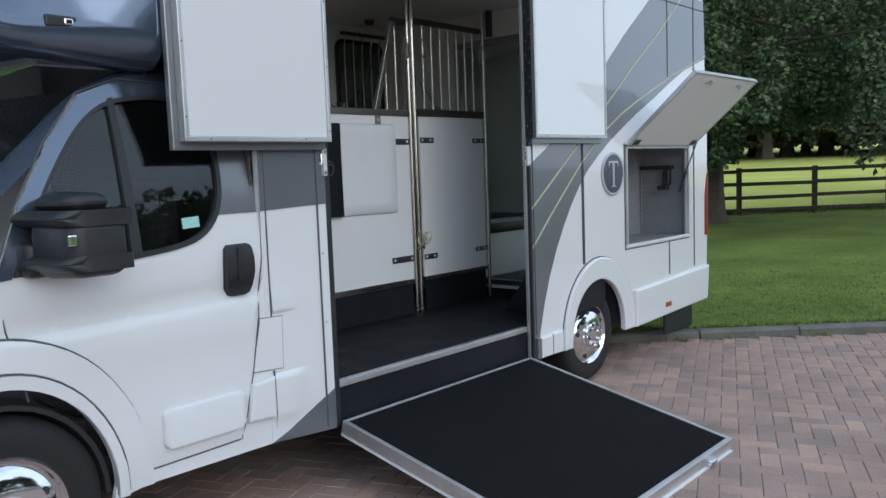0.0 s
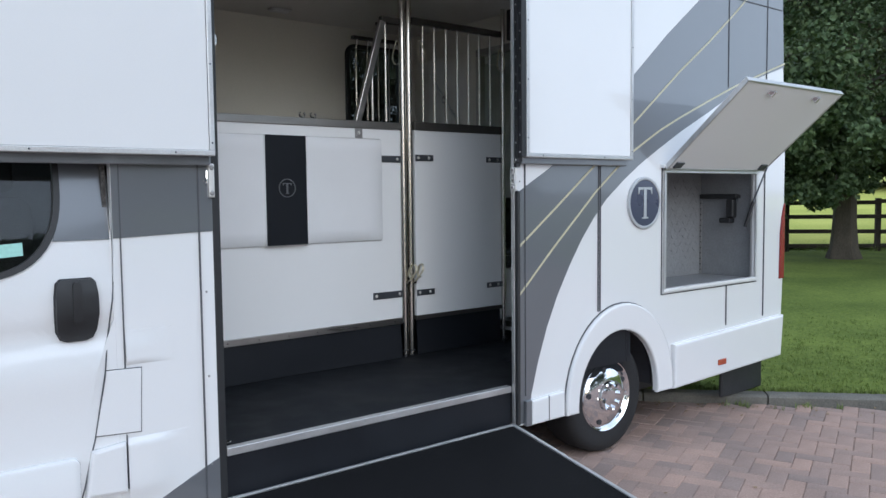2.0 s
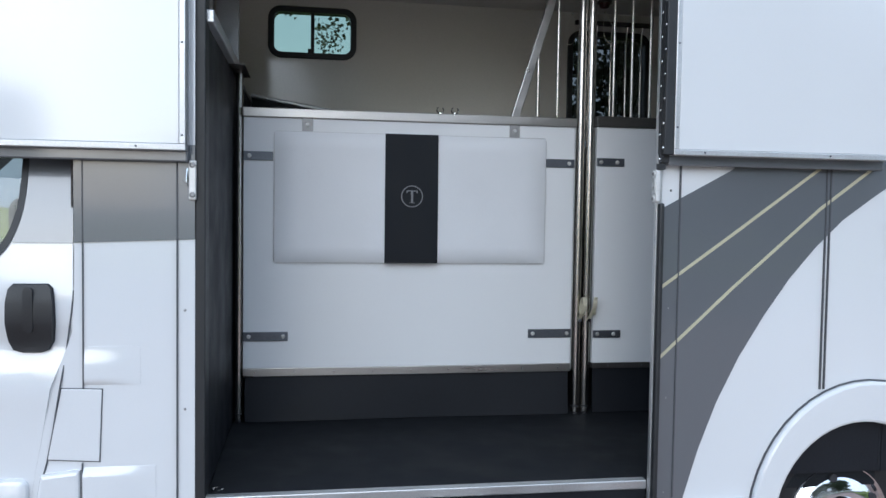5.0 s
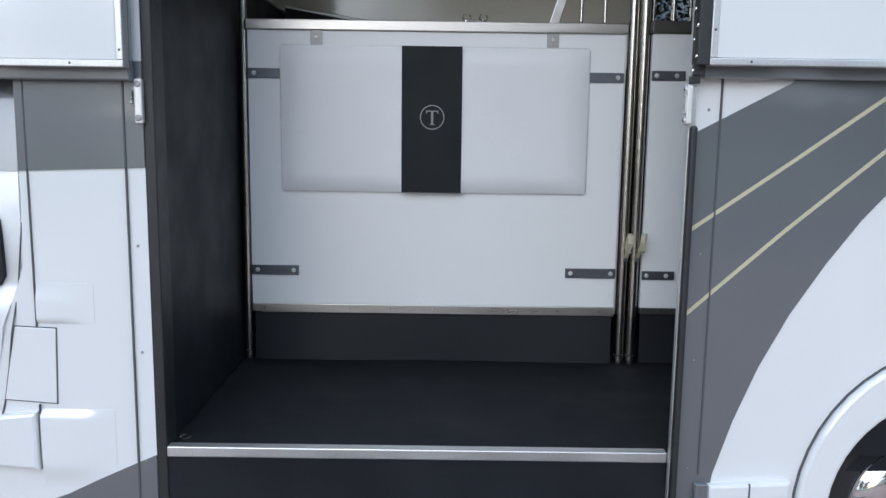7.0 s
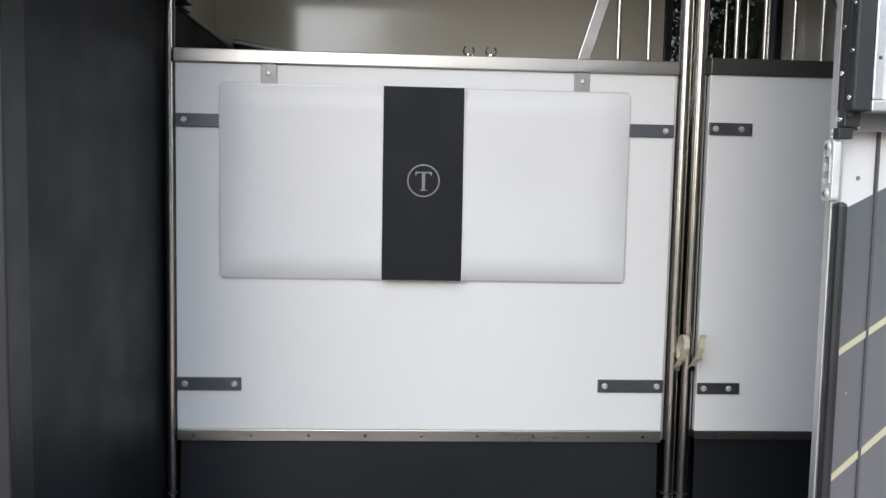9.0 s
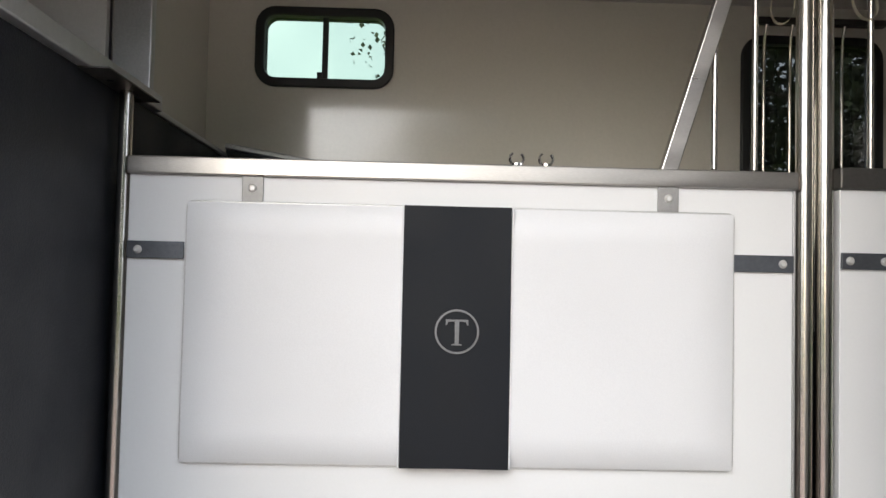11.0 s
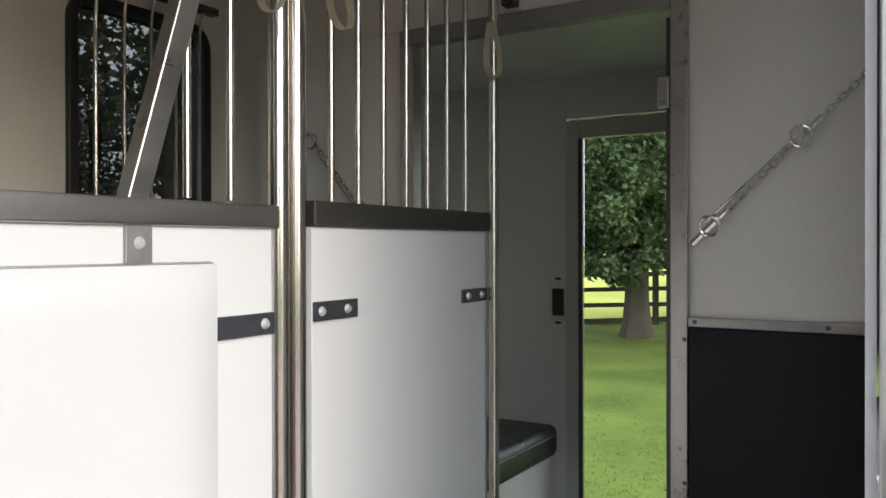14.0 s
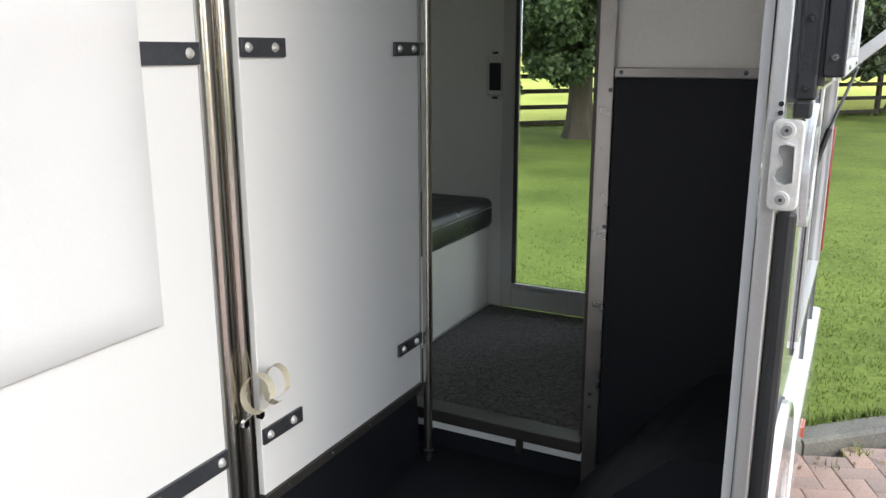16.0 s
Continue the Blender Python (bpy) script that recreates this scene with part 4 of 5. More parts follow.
bn = thing("bench_seat", 3.3, 1.75, LF, "cream-fronted bench with a stitched black leather cushion", "bench")
part("box", boxed(2.70, LX - 0.012, 1.385, 2.09, LF, 0.925, 0.004), CREAM, bn)
cu = part("cushion", boxed(2.68, LX - 0.004, 1.36, 2.09, 0.926, 1.066, 0.035, 4), LEATHER, bn, "black leather cushion with white stitching", smooth=True)
for k in range(46):
    part("stitch", boxed(2.70 + 0.025 * k, 2.714 + 0.025 * k, 1.3575, 1.361, 1.024, 1.0265), PADW, cu)
part("backrest", boxed(2.72, LX - 0.02, 1.99, 2.09, 1.067, 1.46, 0.03, 3), LEATHER, bn, smooth=True)
part("foot_trim", boxed(2.70, LX - 0.012, 1.377, 1.3845, LF + 0.001, LF + 0.012), ALU, bn)

# ---- side locker with its lifted flap ----
part("locker_back", boxed(2.90, 4.12, 0.47, 0.485, 0.82, 1.68), LOCKER, box_van, "grey chequered locker lining")
part("locker_floor", boxed(2.90, 4.12, 0.036, 0.469, 0.845, 0.868), LOCKER, box_van)
part("locker_top", boxed(2.90, 4.12, 0.036, 0.469, 1.64, 1.66), LOCKER, box_van)
part("locker_end", boxed(2.90, 2.92, 0.036, 0.469, 0.869, 1.639), LOCKER, box_van)
part("locker_end", boxed(4.10, 4.12, 0.036, 0.469, 0.869, 1.639), LOCKER, box_van)
stud = bmesh.new()
rng = random.Random(5)
for i in range(16):
    for j in range(14):
        cx, cz = 3.02 + 0.068 * i + (0.034 if j % 2 else 0), 0.90 + 0.052 * j
        m = Matrix.LocRotScale((cx, 0.4695, cz), Euler((0, radians(45 if (i + j) % 2 else -45), 0)), (0.034, 0.004, 0.009))
        bmesh.ops.create_cube(stud, size=1, matrix=m)
tagged(part("chequer_stud", stud, LOCKER, box_van), kind="stuff")
for a, b, c, e in ((2.962, 4.068, 0.857, 0.879), (2.962, 4.068, 1.616, 1.64), (2.962, 2.984, 0.8795, 1.6155), (4.046, 4.068, 0.8795, 1.6155)):
    part("locker_frame", boxed(a, b, -0.014, 0.03, c, e, 0.003), WHITE if c < 1 and a < 3 and b > 4 else ALU, box_van)
part("locker_gutter", boxed(2.93, 4.10, -0.03, -0.001, 1.645, 1.668, 0.004), WHITE, box_van)
part("locker_seam", plate([(2.945, 0.843), (4.085, 0.843), (4.085, 0.848), (2.95, 0.848), (2.95, 1.66), (2.945, 1.66)], -0.006, -0.0005), JOINT, box_van)
sr = thing("saddle_rack", 4.09, 0.3, 1.38, "black folding saddle rack on the locker wall", "rack")
part("arm", boxed(4.055, 4.098, 0.15, 0.455, 1.44, 1.475, 0.008, 3), PLASTIC, sr)
part("bracket", boxed(4.04, 4.098, 0.165, 0.225, 1.30, 1.439, 0.014, 3), PLASTIC, sr)
part("foot", boxed(4.03, 4.098, 0.185, 0.275, 1.262, 1.299, 0.010, 3), PLASTIC, sr)
part("bar_end", tubed((4.076, 0.15, 1.457), (4.076, 0.135, 1.457), 0.014, 14), PLASTIC, sr, smooth=True)
part("corner_strip", boxed(4.086, 4.0995, 0.456, 0.4685, 0.87, 1.43, 0.002), DULL, box_van, "riveted corner strip in the locker")
for k in range(13):
    part("corner_rivet", tubed((4.0862, 0.4615, 0.90 + 0.042 * k), (4.083, 0.4615, 0.90 + 0.042 * k), 0.0045, 8), JOINT, box_van)
fm = Matrix.Translation((0, -0.022, 1.645)) @ Matrix.Rotation(-math.atan2(0.49, 0.55), 4, "X")
def flap_piece(bm):
    bmesh.ops.transform(bm, matrix=fm, verts=bm.verts)
    return bm


fl = part("locker_flap", flap_piece(boxed(2.965, 4.095, -0.725, -0.012, -0.012, 0.010, 0.002)), PANEL, box_van, "white locker flap propped open on a gas strut")
for a, b, c, e in ((2.95, 4.11, -0.74, -0.7255), (2.95, 4.11, -0.0115, 0.0), (2.95, 2.9645, -0.725, -0.012), (4.0955, 4.11, -0.725, -0.012)):
    part("flap_edge", flap_piece(boxed(a, b, c, e, -0.016, 0.016, 0.003)), ALU, fl)
for cx in (3.28, 3.82):
    cc = part("flap_catch", flap_piece(boxed(cx - 0.035, cx + 0.035, -0.69, -0.66, -0.022, -0.012, 0.003)), CHROME, fl)
    part("catch_hook", flap_piece(boxed(cx - 0.008, cx + 0.008, -0.70, -0.655, -0.04, -0.021, 0.004)), CHROME, cc)
for cx in (3.03, 4.03):
    part("flap_hinge", flap_piece(boxed(cx - 0.04, cx + 0.04, -0.07, -0.02, -0.024, -0.012, 0.005)), STRAP, fl)
st = part("gas_strut", tubed((4.075, -0.075, 1.66), (4.03, 0.0, 1.42), 0.006, 10), STRAP, fl, smooth=True)
part("strut_body", tubed((4.03, 0.0, 1.42), (4.0, 0.045, 1.24), 0.011, 12), PLASTIC, st, smooth=True)

# roundel
ro = part("roundel", plate(ellipse(2.762, 1.43, 0.152, 0.15, n=48), -0.012, 0.0), NAVY, box_van, "navy oval badge with a silver rim")
part("roundel_rim", plate(ellipse(2.762, 1.43, 0.162, 0.16, n=48), -0.016, -0.0005, [ellipse(2.762, 1.43, 0.143, 0.141, n=48)], bevel=0.004), SILVER, ro)
serif_mark(2.762, 1.43, (0.135, 0.16), -0.016, -0.011, ro, SILVER)

# ---- cab ----
def curve_through(pts, n=4):
    """More points on a smooth curve through the given ones."""
    v = [Vector(p) for p in pts]
    out = []
    for i in range(len(v) - 1):
        a, b, c, d = v[max(i - 1, 0)], v[i], v[i + 1], v[min(i + 2, len(v) - 1)]
        for k in range(n):
            t = k / n
            out.append(0.5 * (2 * b + (c - a) * t + (2 * a - 5 * b + 4 * c - d) * t * t + (3 * b - a - 3 * c + d) * t * t * t))
    return out + [v[-1]]


def cab_side(x, z):
    """How far the cab's skin stands in from the body side."""
    y = 0.0
    if z > 1.16:
        t = z - 1.16
        y += 0.10 * t + 0.16 * t * t
    y += 0.018 * math.exp(-((z - 0.99 - 0.03 * (x + 1)) / 0.055) ** 2) - 0.010 * math.exp(-((z - 0.86) / 0.09) ** 2)
    if z < 0.4:
        y += 0.10 * (0.4 - z)
    if x < -1.45:
        y += 0.10 * (-1.45 - x) ** 2
    return y


arch_f = ellipse(-1.60, 0.28, 0.435, 0.50, 180, 0, 24)
glass_out = [(-1.47, 1.175), (-1.2, 1.18), (-1.0, 1.195), (-0.82, 1.215), (-0.70, 1.25), (-0.62, 1.32), (-0.575, 1.42), (-0.56, 1.55), (-0.565, 1.72), (-0.60, 1.82), (-0.75, 1.86), (-0.95, 1.845), (-1.08, 1.79), (-1.2, 1.67), (-1.33, 1.47), (-1.42, 1.29)]
glass_out = [(p.x, p.z) for p in curve_through([(x, 0, z) for x, z in glass_out + glass_out[:1]], 3)[:-1]]
door_out = [(-1.50, 0.98), (-1.475, 0.86), (-1.40, 0.80), (-1.26, 0.72), (-1.14, 0.58), (-1.06, 0.40), (-1.045, 0.32), (-0.56, 0.335), (-0.53, 0.55), (-0.475, 0.86), (-0.405, 1.05), (-0.395, 1.54), (-0.405, 1.9),
            (-0.95, 1.915), (-1.12, 1.85), (-1.28, 1.66), (-1.42, 1.43), (-1.53, 1.16)]
part("cab_door", plate(door_out, 0.0, 0.03, [glass_out], cab_side, 0.03), WHITE, box_van, "white cab door with a grey upper part", smooth=True)
cab_door = bpy.data.objects["cab_door"]
rear_up = [(-0.405, 1.345), (-0.395, 1.54), (-0.405, 1.9), (-0.60, 1.905), (-0.60, 1.82), (-0.565, 1.72), (-0.56, 1.55), (-0.575, 1.42), (-0.60, 1.345)]
part("door_graphic", plate(rear_up, -0.005, -0.001, (), cab_side, 0.03), GREY, cab_door, "metallic grey upper door", smooth=True)
front_up = [(-0.60, 1.905), (-0.95, 1.915), (-1.12, 1.85), (-1.28, 1.66), (-1.42, 1.43), (-1.53, 1.165), (-1.475, 1.17), (-1.42, 1.29), (-1.33, 1.47), (-1.2, 1.67), (-1.08, 1.79), (-0.95, 1.845), (-0.75, 1.86), (-0.60, 1.82)]
part("window_surround", plate(front_up, -0.005, -0.001, (), cab_side, 0.03), LUTON, cab_door, "blue-grey painted window surround", smooth=True)
dg = part("door_glass", plate(glass_out, 0.012, 0.016, (), cab_side, 0.06), TINT, cab_door, "dark tinted door window")
dg.visible_shadow = False
part("window_seal", plate(glass_out, -0.0075, 0.012, [[(-0.98 + (x + 0.98) * 0.95, 1.53 + (z - 1.53) * 0.94) for x, z in glass_out]], cab_side, 0.06), PLASTIC, cab_door, "black rubber window seal", smooth=True)
part("quarter_bar", plate([(-1.02, 1.20), (-0.975, 1.20), (-0.985, 1.845), (-1.01, 1.835)], -0.008, 0.012, (), cab_side, 0.06), PLASTIC, cab_door)
part("sticker", plate([(-0.775, 1.295), (-0.695, 1.30), (-0.695, 1.345), (-0.775, 1.34)], 0.006, 0.010, (), cab_side), STICKER, cab_door, "small pale green window sticker")
grip = [(-0.588, 1.207), (-0.48, 1.207), (-0.469, 1.195), (-0.463, 1.15), (-0.462, 1.08), (-0.468, 1.02), (-0.482, 0.992), (-0.505, 0.984), (-0.566, 0.984), (-0.589, 0.992), (-0.602, 1.02), (-0.607, 1.08), (-0.606, 1.15), (-0.600, 1.195)]
hn = part("door_handle", plate(grip, -0.020, 0.0, (), lambda x, z: cab_side(x, z) - 0.010 * math.cos((z - 1.095) / 0.11 * 1.4), 0.02, 0.0), PLASTIC, cab_door, "black plastic barrel-shaped door handle", smooth=True)
part("handle_rim", sweep([(x, cab_side(x, z) - 0.004, z) for x, z in grip], 0.004, 6, True), JOINT, hn)
part("handle_spine", plate(rounded(-0.551, -0.521, 1.05, 1.2, 0.014), -0.036, -0.022, (), cab_side, 0.0, 0.005), PLASTIC, hn, smooth=True)
part("door_moulding", plate(rounded(-0.945, -0.545, 0.395, 0.56, 0.03), -0.026, 0.0, (), cab_side, 0.0, 0.016), WHITE, cab_door, "moulded side strip", smooth=True)
part("rear_moulding", plate([(-0.533, 0.402), (-0.381, 0.39), (-0.381, 0.585), (-0.505, 0.572)], -0.026, 0.0, bevel=0.012), WHITE, box_van, "moulded side strip")
# seams round the door
def seam(points, out=0.001, width=0.0035):
    pts = [(x, cab_side(x, z) - out, z) for x, z in points]
    part("door_seam", sweep(pts, width, 6), SEAM, box_van)


seam([(-0.380, 1.66), (-0.382, 1.54), (-0.392, 1.36), (-0.399, 1.23), (-0.408, 1.12), (-0.429, 0.974), (-0.447, 0.842), (-0.468, 0.72), (-0.488, 0.61), (-0.505, 0.55), (-0.53, 0.44), (-0.562, 0.33)], 0.0015, 0.0028)
seam([(-1.53, 1.16), (-1.505, 0.98), (-1.48, 0.86), (-1.455, 0.72)])
seam([(-0.385, 1.90), (-0.95, 1.922), (-1.13, 1.855), (-1.29, 1.662), (-1.43, 1.43), (-1.54, 1.16)])
seam([(-1.575 + 0.579 * math.cos(radians(a)), 0.28 + 0.684 * math.sin(radians(a))) for a in range(4, 99, 5)])
sill_out = [(-1.165, 0.245), (-1.02, 0.27), (-0.40, 0.265), (-0.40, 0.34), (-0.56, 0.335), (-1.045, 0.32), (-1.14, 0.34)]
part("cab_sill", plate(sill_out, 0.004, 0.03), WHITE, box_van)
part("cab_rear_post", plate([(-0.56, 0.335), (-0.398, 0.33), (-0.398, 1.9), (-0.405, 1.9), (-0.395, 1.54), (-0.405, 1.05), (-0.475, 0.86), (-0.53, 0.55)], 0.001, 0.03), WHITE, box_van)
outer = ellipse(-1.575, 0.28, 0.575, 0.68, 0, 180, 26)
inner = ellipse(-1.58, 0.28, 0.43, 0.51, 180, 0, 26)
part("front_wing_flare", plate([(-1.0, 0.27)] + outer + [(-2.15, 0.27), (-2.01, 0.27)] + inner + [(-1.15, 0.27)], -0.022, 0.01, (), cab_side, 0.09, 0.0), WHITE, box_van, "moulded white front wheel arch", smooth=True)
inner2 = ellipse(-1.58, 0.28, 0.47, 0.56, 0, 180, 26)
part("arch_lip", plate([(-1.11, 0.26)] + inner2 + [(-2.05, 0.26), (-2.01, 0.26)] + inner + [(-1.15, 0.26)], -0.034, -0.0, (), cab_side, 0.0, 0.006), WHITE, box_van, smooth=True)
seam([(-1.58 + 0.474 * math.cos(radians(a)), 0.28 + 0.565 * math.sin(radians(a))) for a in range(0, 181, 6)], 0.0225, 0.004)
seam([(-1.575 + 0.577 * math.cos(radians(a)), 0.28 + 0.682 * math.sin(radians(a))) for a in range(0, 99, 5)], 0.003, 0.005)
seam([(-1.0, 0.325), (-0.8, 0.328), (-0.57, 0.333)], 0.002, 0.004)
wing = [(-1.53, 1.16), (-1.50, 0.98), (-1.475, 0.80), (-1.60, 0.82), (-1.9, 0.75), (-2.1, 0.5), (-2.35, 0.35), (-2.45, 0.75), (-2.35, 0.98), (-2.0, 1.10)]
part("front_wing", plate(wing, 0.0, 0.03, (), cab_side, 0.09), WHITE, box_van, smooth=True)
part("scuttle", plate([(-1.54, 1.17), (-1.53, 1.12), (-2.05, 1.06), (-2.0, 1.14), (-1.62, 1.32)], -0.004, 0.03, (), cab_side, 0.09), LUTON, box_van)
# bonnet, nose, windscreen, cab roof as lofted skins across the cab
def loft(rows, name, material, label=""):
    bm = bmesh.new()
    g = [[bm.verts.new(p) for p in r] for r in rows]
    for j in range(len(g) - 1):
        for i in range(len(g[j]) - 1):
            bm.faces.new((g[j][i], g[j][i + 1], g[j + 1][i + 1], g[j + 1][i]))
    bmesh.ops.recalc_face_normals(bm, faces=bm.faces)
    return part(name, bm, material, box_van, label, smooth=True)


def across(x, z, y0, bow, n=14):
    return [(x - bow * math.sin(math.pi * k / n), y0 + (2.17 - 2 * y0) * k / n, z + 0.0 * k) for k in range(n + 1)]


ws = loft([across(-1.90, 1.15, 0.10, 0.26), across(-1.62, 1.40, 0.14, 0.22), across(-1.32, 1.67, 0.18, 0.18), across(-1.10, 1.87, 0.22, 0.14)], "windscreen", WINDSCREEN, "raked windscreen")
ws.visible_shadow = False
loft([across(-1.90, 1.155, 0.08, 0.26), across(-2.3, 1.05, 0.10, 0.2), across(-2.48, 0.88, 0.14, 0.18), across(-2.55, 0.6, 0.14, 0.18), across(-2.55, 0.3, 0.16, 0.16)], "bonnet", WHITE)
pillar = [(-1.88, 0.06, 1.16), (-1.62, 0.11, 1.40), (-1.43, 0.14, 1.57), (-1.30, 0.16, 1.69), (-1.19, 0.18, 1.79), (-1.08, 0.20, 1.87), (-0.92, 0.215, 1.94), (-0.7, 0.22, 1.965), (-0.42, 0.22, 1.965)]
pil = bmesh.new()
rows = []
for i, (x, y, z) in enumerate(curve_through(pillar)):
    over = min(1, max(0, (i - 16) / 8))
    rows.append([pil.verts.new((x + 0.055 - 0.045 * over, cab_side(x + 0.06, z - 0.03) - 0.002, z - 0.02 - 0.03 * over)), pil.verts.new((x + 0.025, y - 0.035, z + 0.0)), pil.verts.new((x + 0.014, y - 0.012, z + 0.014)), pil.verts.new((x + 0.008, y + 0.03, z + 0.012))])
for a, b in zip(rows, rows[1:]):
    for i in range(3):
        pil.faces.new((a[i], a[i + 1], b[i + 1], b[i]))
bmesh.ops.recalc_face_normals(pil, faces=pil.faces)
part("windscreen_pillar", pil, LUTON, box_van, "blue-grey painted windscreen pillar", smooth=True)
part("cab_roof", boxed(-1.25, -0.4, 0.2, 1.97, 1.955, 1.985, 0.01), LUTON, box_van)
part("cab_back", boxed(-0.42, -0.405, 0.04, 2.13, 0.3, 1.95), CARPET, box_van)
part("cab_floor", boxed(-2.3, -0.42, 0.34, 1.8, 0.45, 0.5), CARPET, box_van)
part("cab_far_side", plate([(-2.5, 0.3), (-0.4, 0.3), (-0.4, 1.15), (-1.6, 1.15), (-2.3, 1.0)], 2.14, 2.17), WHITE, box_van)
seat_ = thing("driver_seat", -0.85, 0.6, 0.5, "dark fabric cab seat behind the tinted window", "seat")
part("cushion", boxed(-1.15, -0.65, 0.36, 0.86, 0.5, 0.95, 0.06, 3), CARPET, seat_, smooth=True)
part("backrest", boxed(-0.74, -0.58, 0.36, 0.86, 0.95, 1.5, 0.05, 3), CARPET, seat_, smooth=True)
part("headrest", boxed(-0.72, -0.62, 0.48, 0.74, 1.52, 1.72, 0.04, 3), CARPET, seat_, smooth=True)
# mirror
def mirror_shell(x0, x1, y0, y1, z0, z1, taper):
    """A rounded housing whose outer end is slimmer than its root."""
    bm = boxed(x0, x1, y0, y1, z0, z1, 0.05, 5)
    for v in bm.verts:
        t = (y1 - v.co.y) / (y1 - y0)
        zc = (z0 + z1) / 2
        v.co.z = zc + (v.co.z - zc) * (1 - taper * t * t)
        v.co.x += 0.05 * t * t - 0.03 * math.sin(math.pi * (v.co.z - z0) / (z1 - z0)) * (v.co.x < (x0 + x1) / 2)
    return bm


mi = part("door_mirror", mirror_shell(-1.41, -1.215, -0.30, -0.05, 1.165, 1.395, 0.10), PLASTIC, cab_door, "large black two-piece door mirror", smooth=True)
part("mirror_ledge", mirror_shell(-1.45, -1.19, -0.305, 0.03, 1.362, 1.402, 0.05), PLASTIC, mi, smooth=True)
part("mirror_band", mirror_shell(-1.44, -1.195, -0.308, -0.03, 1.205, 1.245, 0.05), PLASTIC, mi, smooth=True)
part("mirror_cap", mirror_shell(-1.36, -1.22, -0.20, 0.02, 1.39, 1.475, 0.25), PLASTIC, mi, smooth=True)
part("mirror_arm", boxed(-1.45, -1.29, -0.08, 0.06, 1.17, 1.30, 0.03, 3), PLASTIC, mi, smooth=True)
part("mirror_glass", boxed(-1.2095, -1.2045, -0.25, -0.09, 1.25, 1.355, 0.002), CHROME, mi)
part("indicator", boxed(-1.40, -1.37, -0.315, -0.295, 1.29, 1.33, 0.006), CHROME, mi, "small clear indicator lens")

# overcab pod
def pod_ring(s):
    """A cross-section of the pod, from its mouth over the cab to its nose."""
    x = -0.82 - 1.75 * s
    shrink = 0.50 * max(0, (s - 0.3) / 0.7) ** 2.0
    z0, z1 = 1.955 + 0.08 * s + 0.55 * max(0, (s - 0.3) / 0.7) ** 1.5, 2.93 - 0.62 * s ** 1.6
    y0, y1 = shrink, 2.19 - shrink
    r = min(0.15 + 1.0 * s, 0.72 * (z1 - z0))
    rb_ = 0.14 + 0.08 * s
    pts = []
    for cy, cz, a, q in ((y0 + rb_, z0 + rb_, 180, rb_), (y1 - rb_, z0 + rb_, 270, rb_), (y1 - r, z1 - r, 0, r), (y0 + r, z1 - r, 90, r)):
        pts += [(x, cy + q * math.cos(radians(a + 11.25 * k)), cz + q * math.sin(radians(a + 11.25 * k))) for k in range(9)]
    lean = 0.85 * min(1, s / 0.35) ** 1.3
    out = []
    for px, py, pz in pts:
        v = (py - 1.095) / 1.095
        out.append((px, py - v * lean * max(0, pz - z0 - 0.04) * 0.75, pz))
    return out


bm = bmesh.new()
rings = [[bm.verts.new(p) for p in pod_ring(s)] for s in [k / 16 for k in range(17)]]
for a, b in zip(rings, rings[1:]):
    for i in range(len(a)):
        bm.faces.new((a[i], a[(i + 1) % len(a)], b[(i + 1) % len(a)], b[i]))
bm.faces.new(rings[-1])
bmesh.ops.recalc_face_normals(bm, faces=bm.faces)
pod = part("overcab_pod", bm, LUTON, box_van, "glossy blue-grey moulded pod over the cab", smooth=True)
part("marker_recess", boxed(-1.27, -1.15, 0.03, 0.16, 2.08, 2.125, 0.008), PLASTIC, pod)
part("marker_lamp", boxed(-1.205, -1.17, 0.02, 0.1, 2.09, 2.115, 0.006), CHROME, pod)

# ---- paving, kerb, fence, trees ----
def edge_n(x, y):
    """Signed distance of a place from the kerb's face; negative is on the drive."""
    v = Vector((x, y)) - KERB_P
    s, n_ = v.dot(KERB_D), v.dot(KERB_N)
    bend = -0.004 * s * s if s > 0 else 0.0008 * s * s
    return n_ - bend


pave = tagged(part("drive", boxed(-30, 30, -40, -20, GROUND - 0.055, GROUND - 0.05), SAND), "red-brown clay block paved drive", "paving", kind="structure")
bm = bmesh.new()
box(bm, -0.0993, 0.0993, -0.0493, 0.0493, -0.05, 0.0)
top_e = [e for e in bm.edges if all(v.co.z > -0.001 for v in e.verts)]
bmesh.ops.bevel(bm, geom=top_e, offset=0.0045, segments=1, affect="EDGES")
one = bpy.data.meshes.new("paver")
bm.to_mesh(one)
bm.free()
one.materials.append(PAVER)
tv = np.array([v.co[:] for v in one.vertices])
tf = [tuple(p.vertices) for p in one.polygons]
prng = random.Random(11)
spots = []
ang = radians(22)
ca, sa = math.cos(ang), math.sin(ang)
for i in range(-130, 131):
    for j in range(-130, 131):
        for k in range(2):
            if k == 0:
                u, v, turn = 0.1 * i + 0.2 * j + 0.1, 0.1 * i - 0.2 * j + 0.05, 0
            else:
                u, v, turn = 0.1 * i + 0.2 * j + 0.05 + 0.0, 0.1 * i - 0.2 * j + 0.2, 90
            if abs(u) > 13 or abs(v) > 13:
                continue
            x, y = 2.0 + ca * u - sa * v, -2.0 + sa * u + ca * v
            if x < -7 or x > 11 or y < -8.5 or y > 2.6 or edge_n(x, y) > -0.10:
                continue
            spots.append((x, y, math.degrees(ang) + turn))
near = sorted(spots, key=lambda s: (s[0] - 4.3) ** 2 + (s[1] + 1.3) ** 2)
chosen = set(near[:300])
verts, faces = [], []
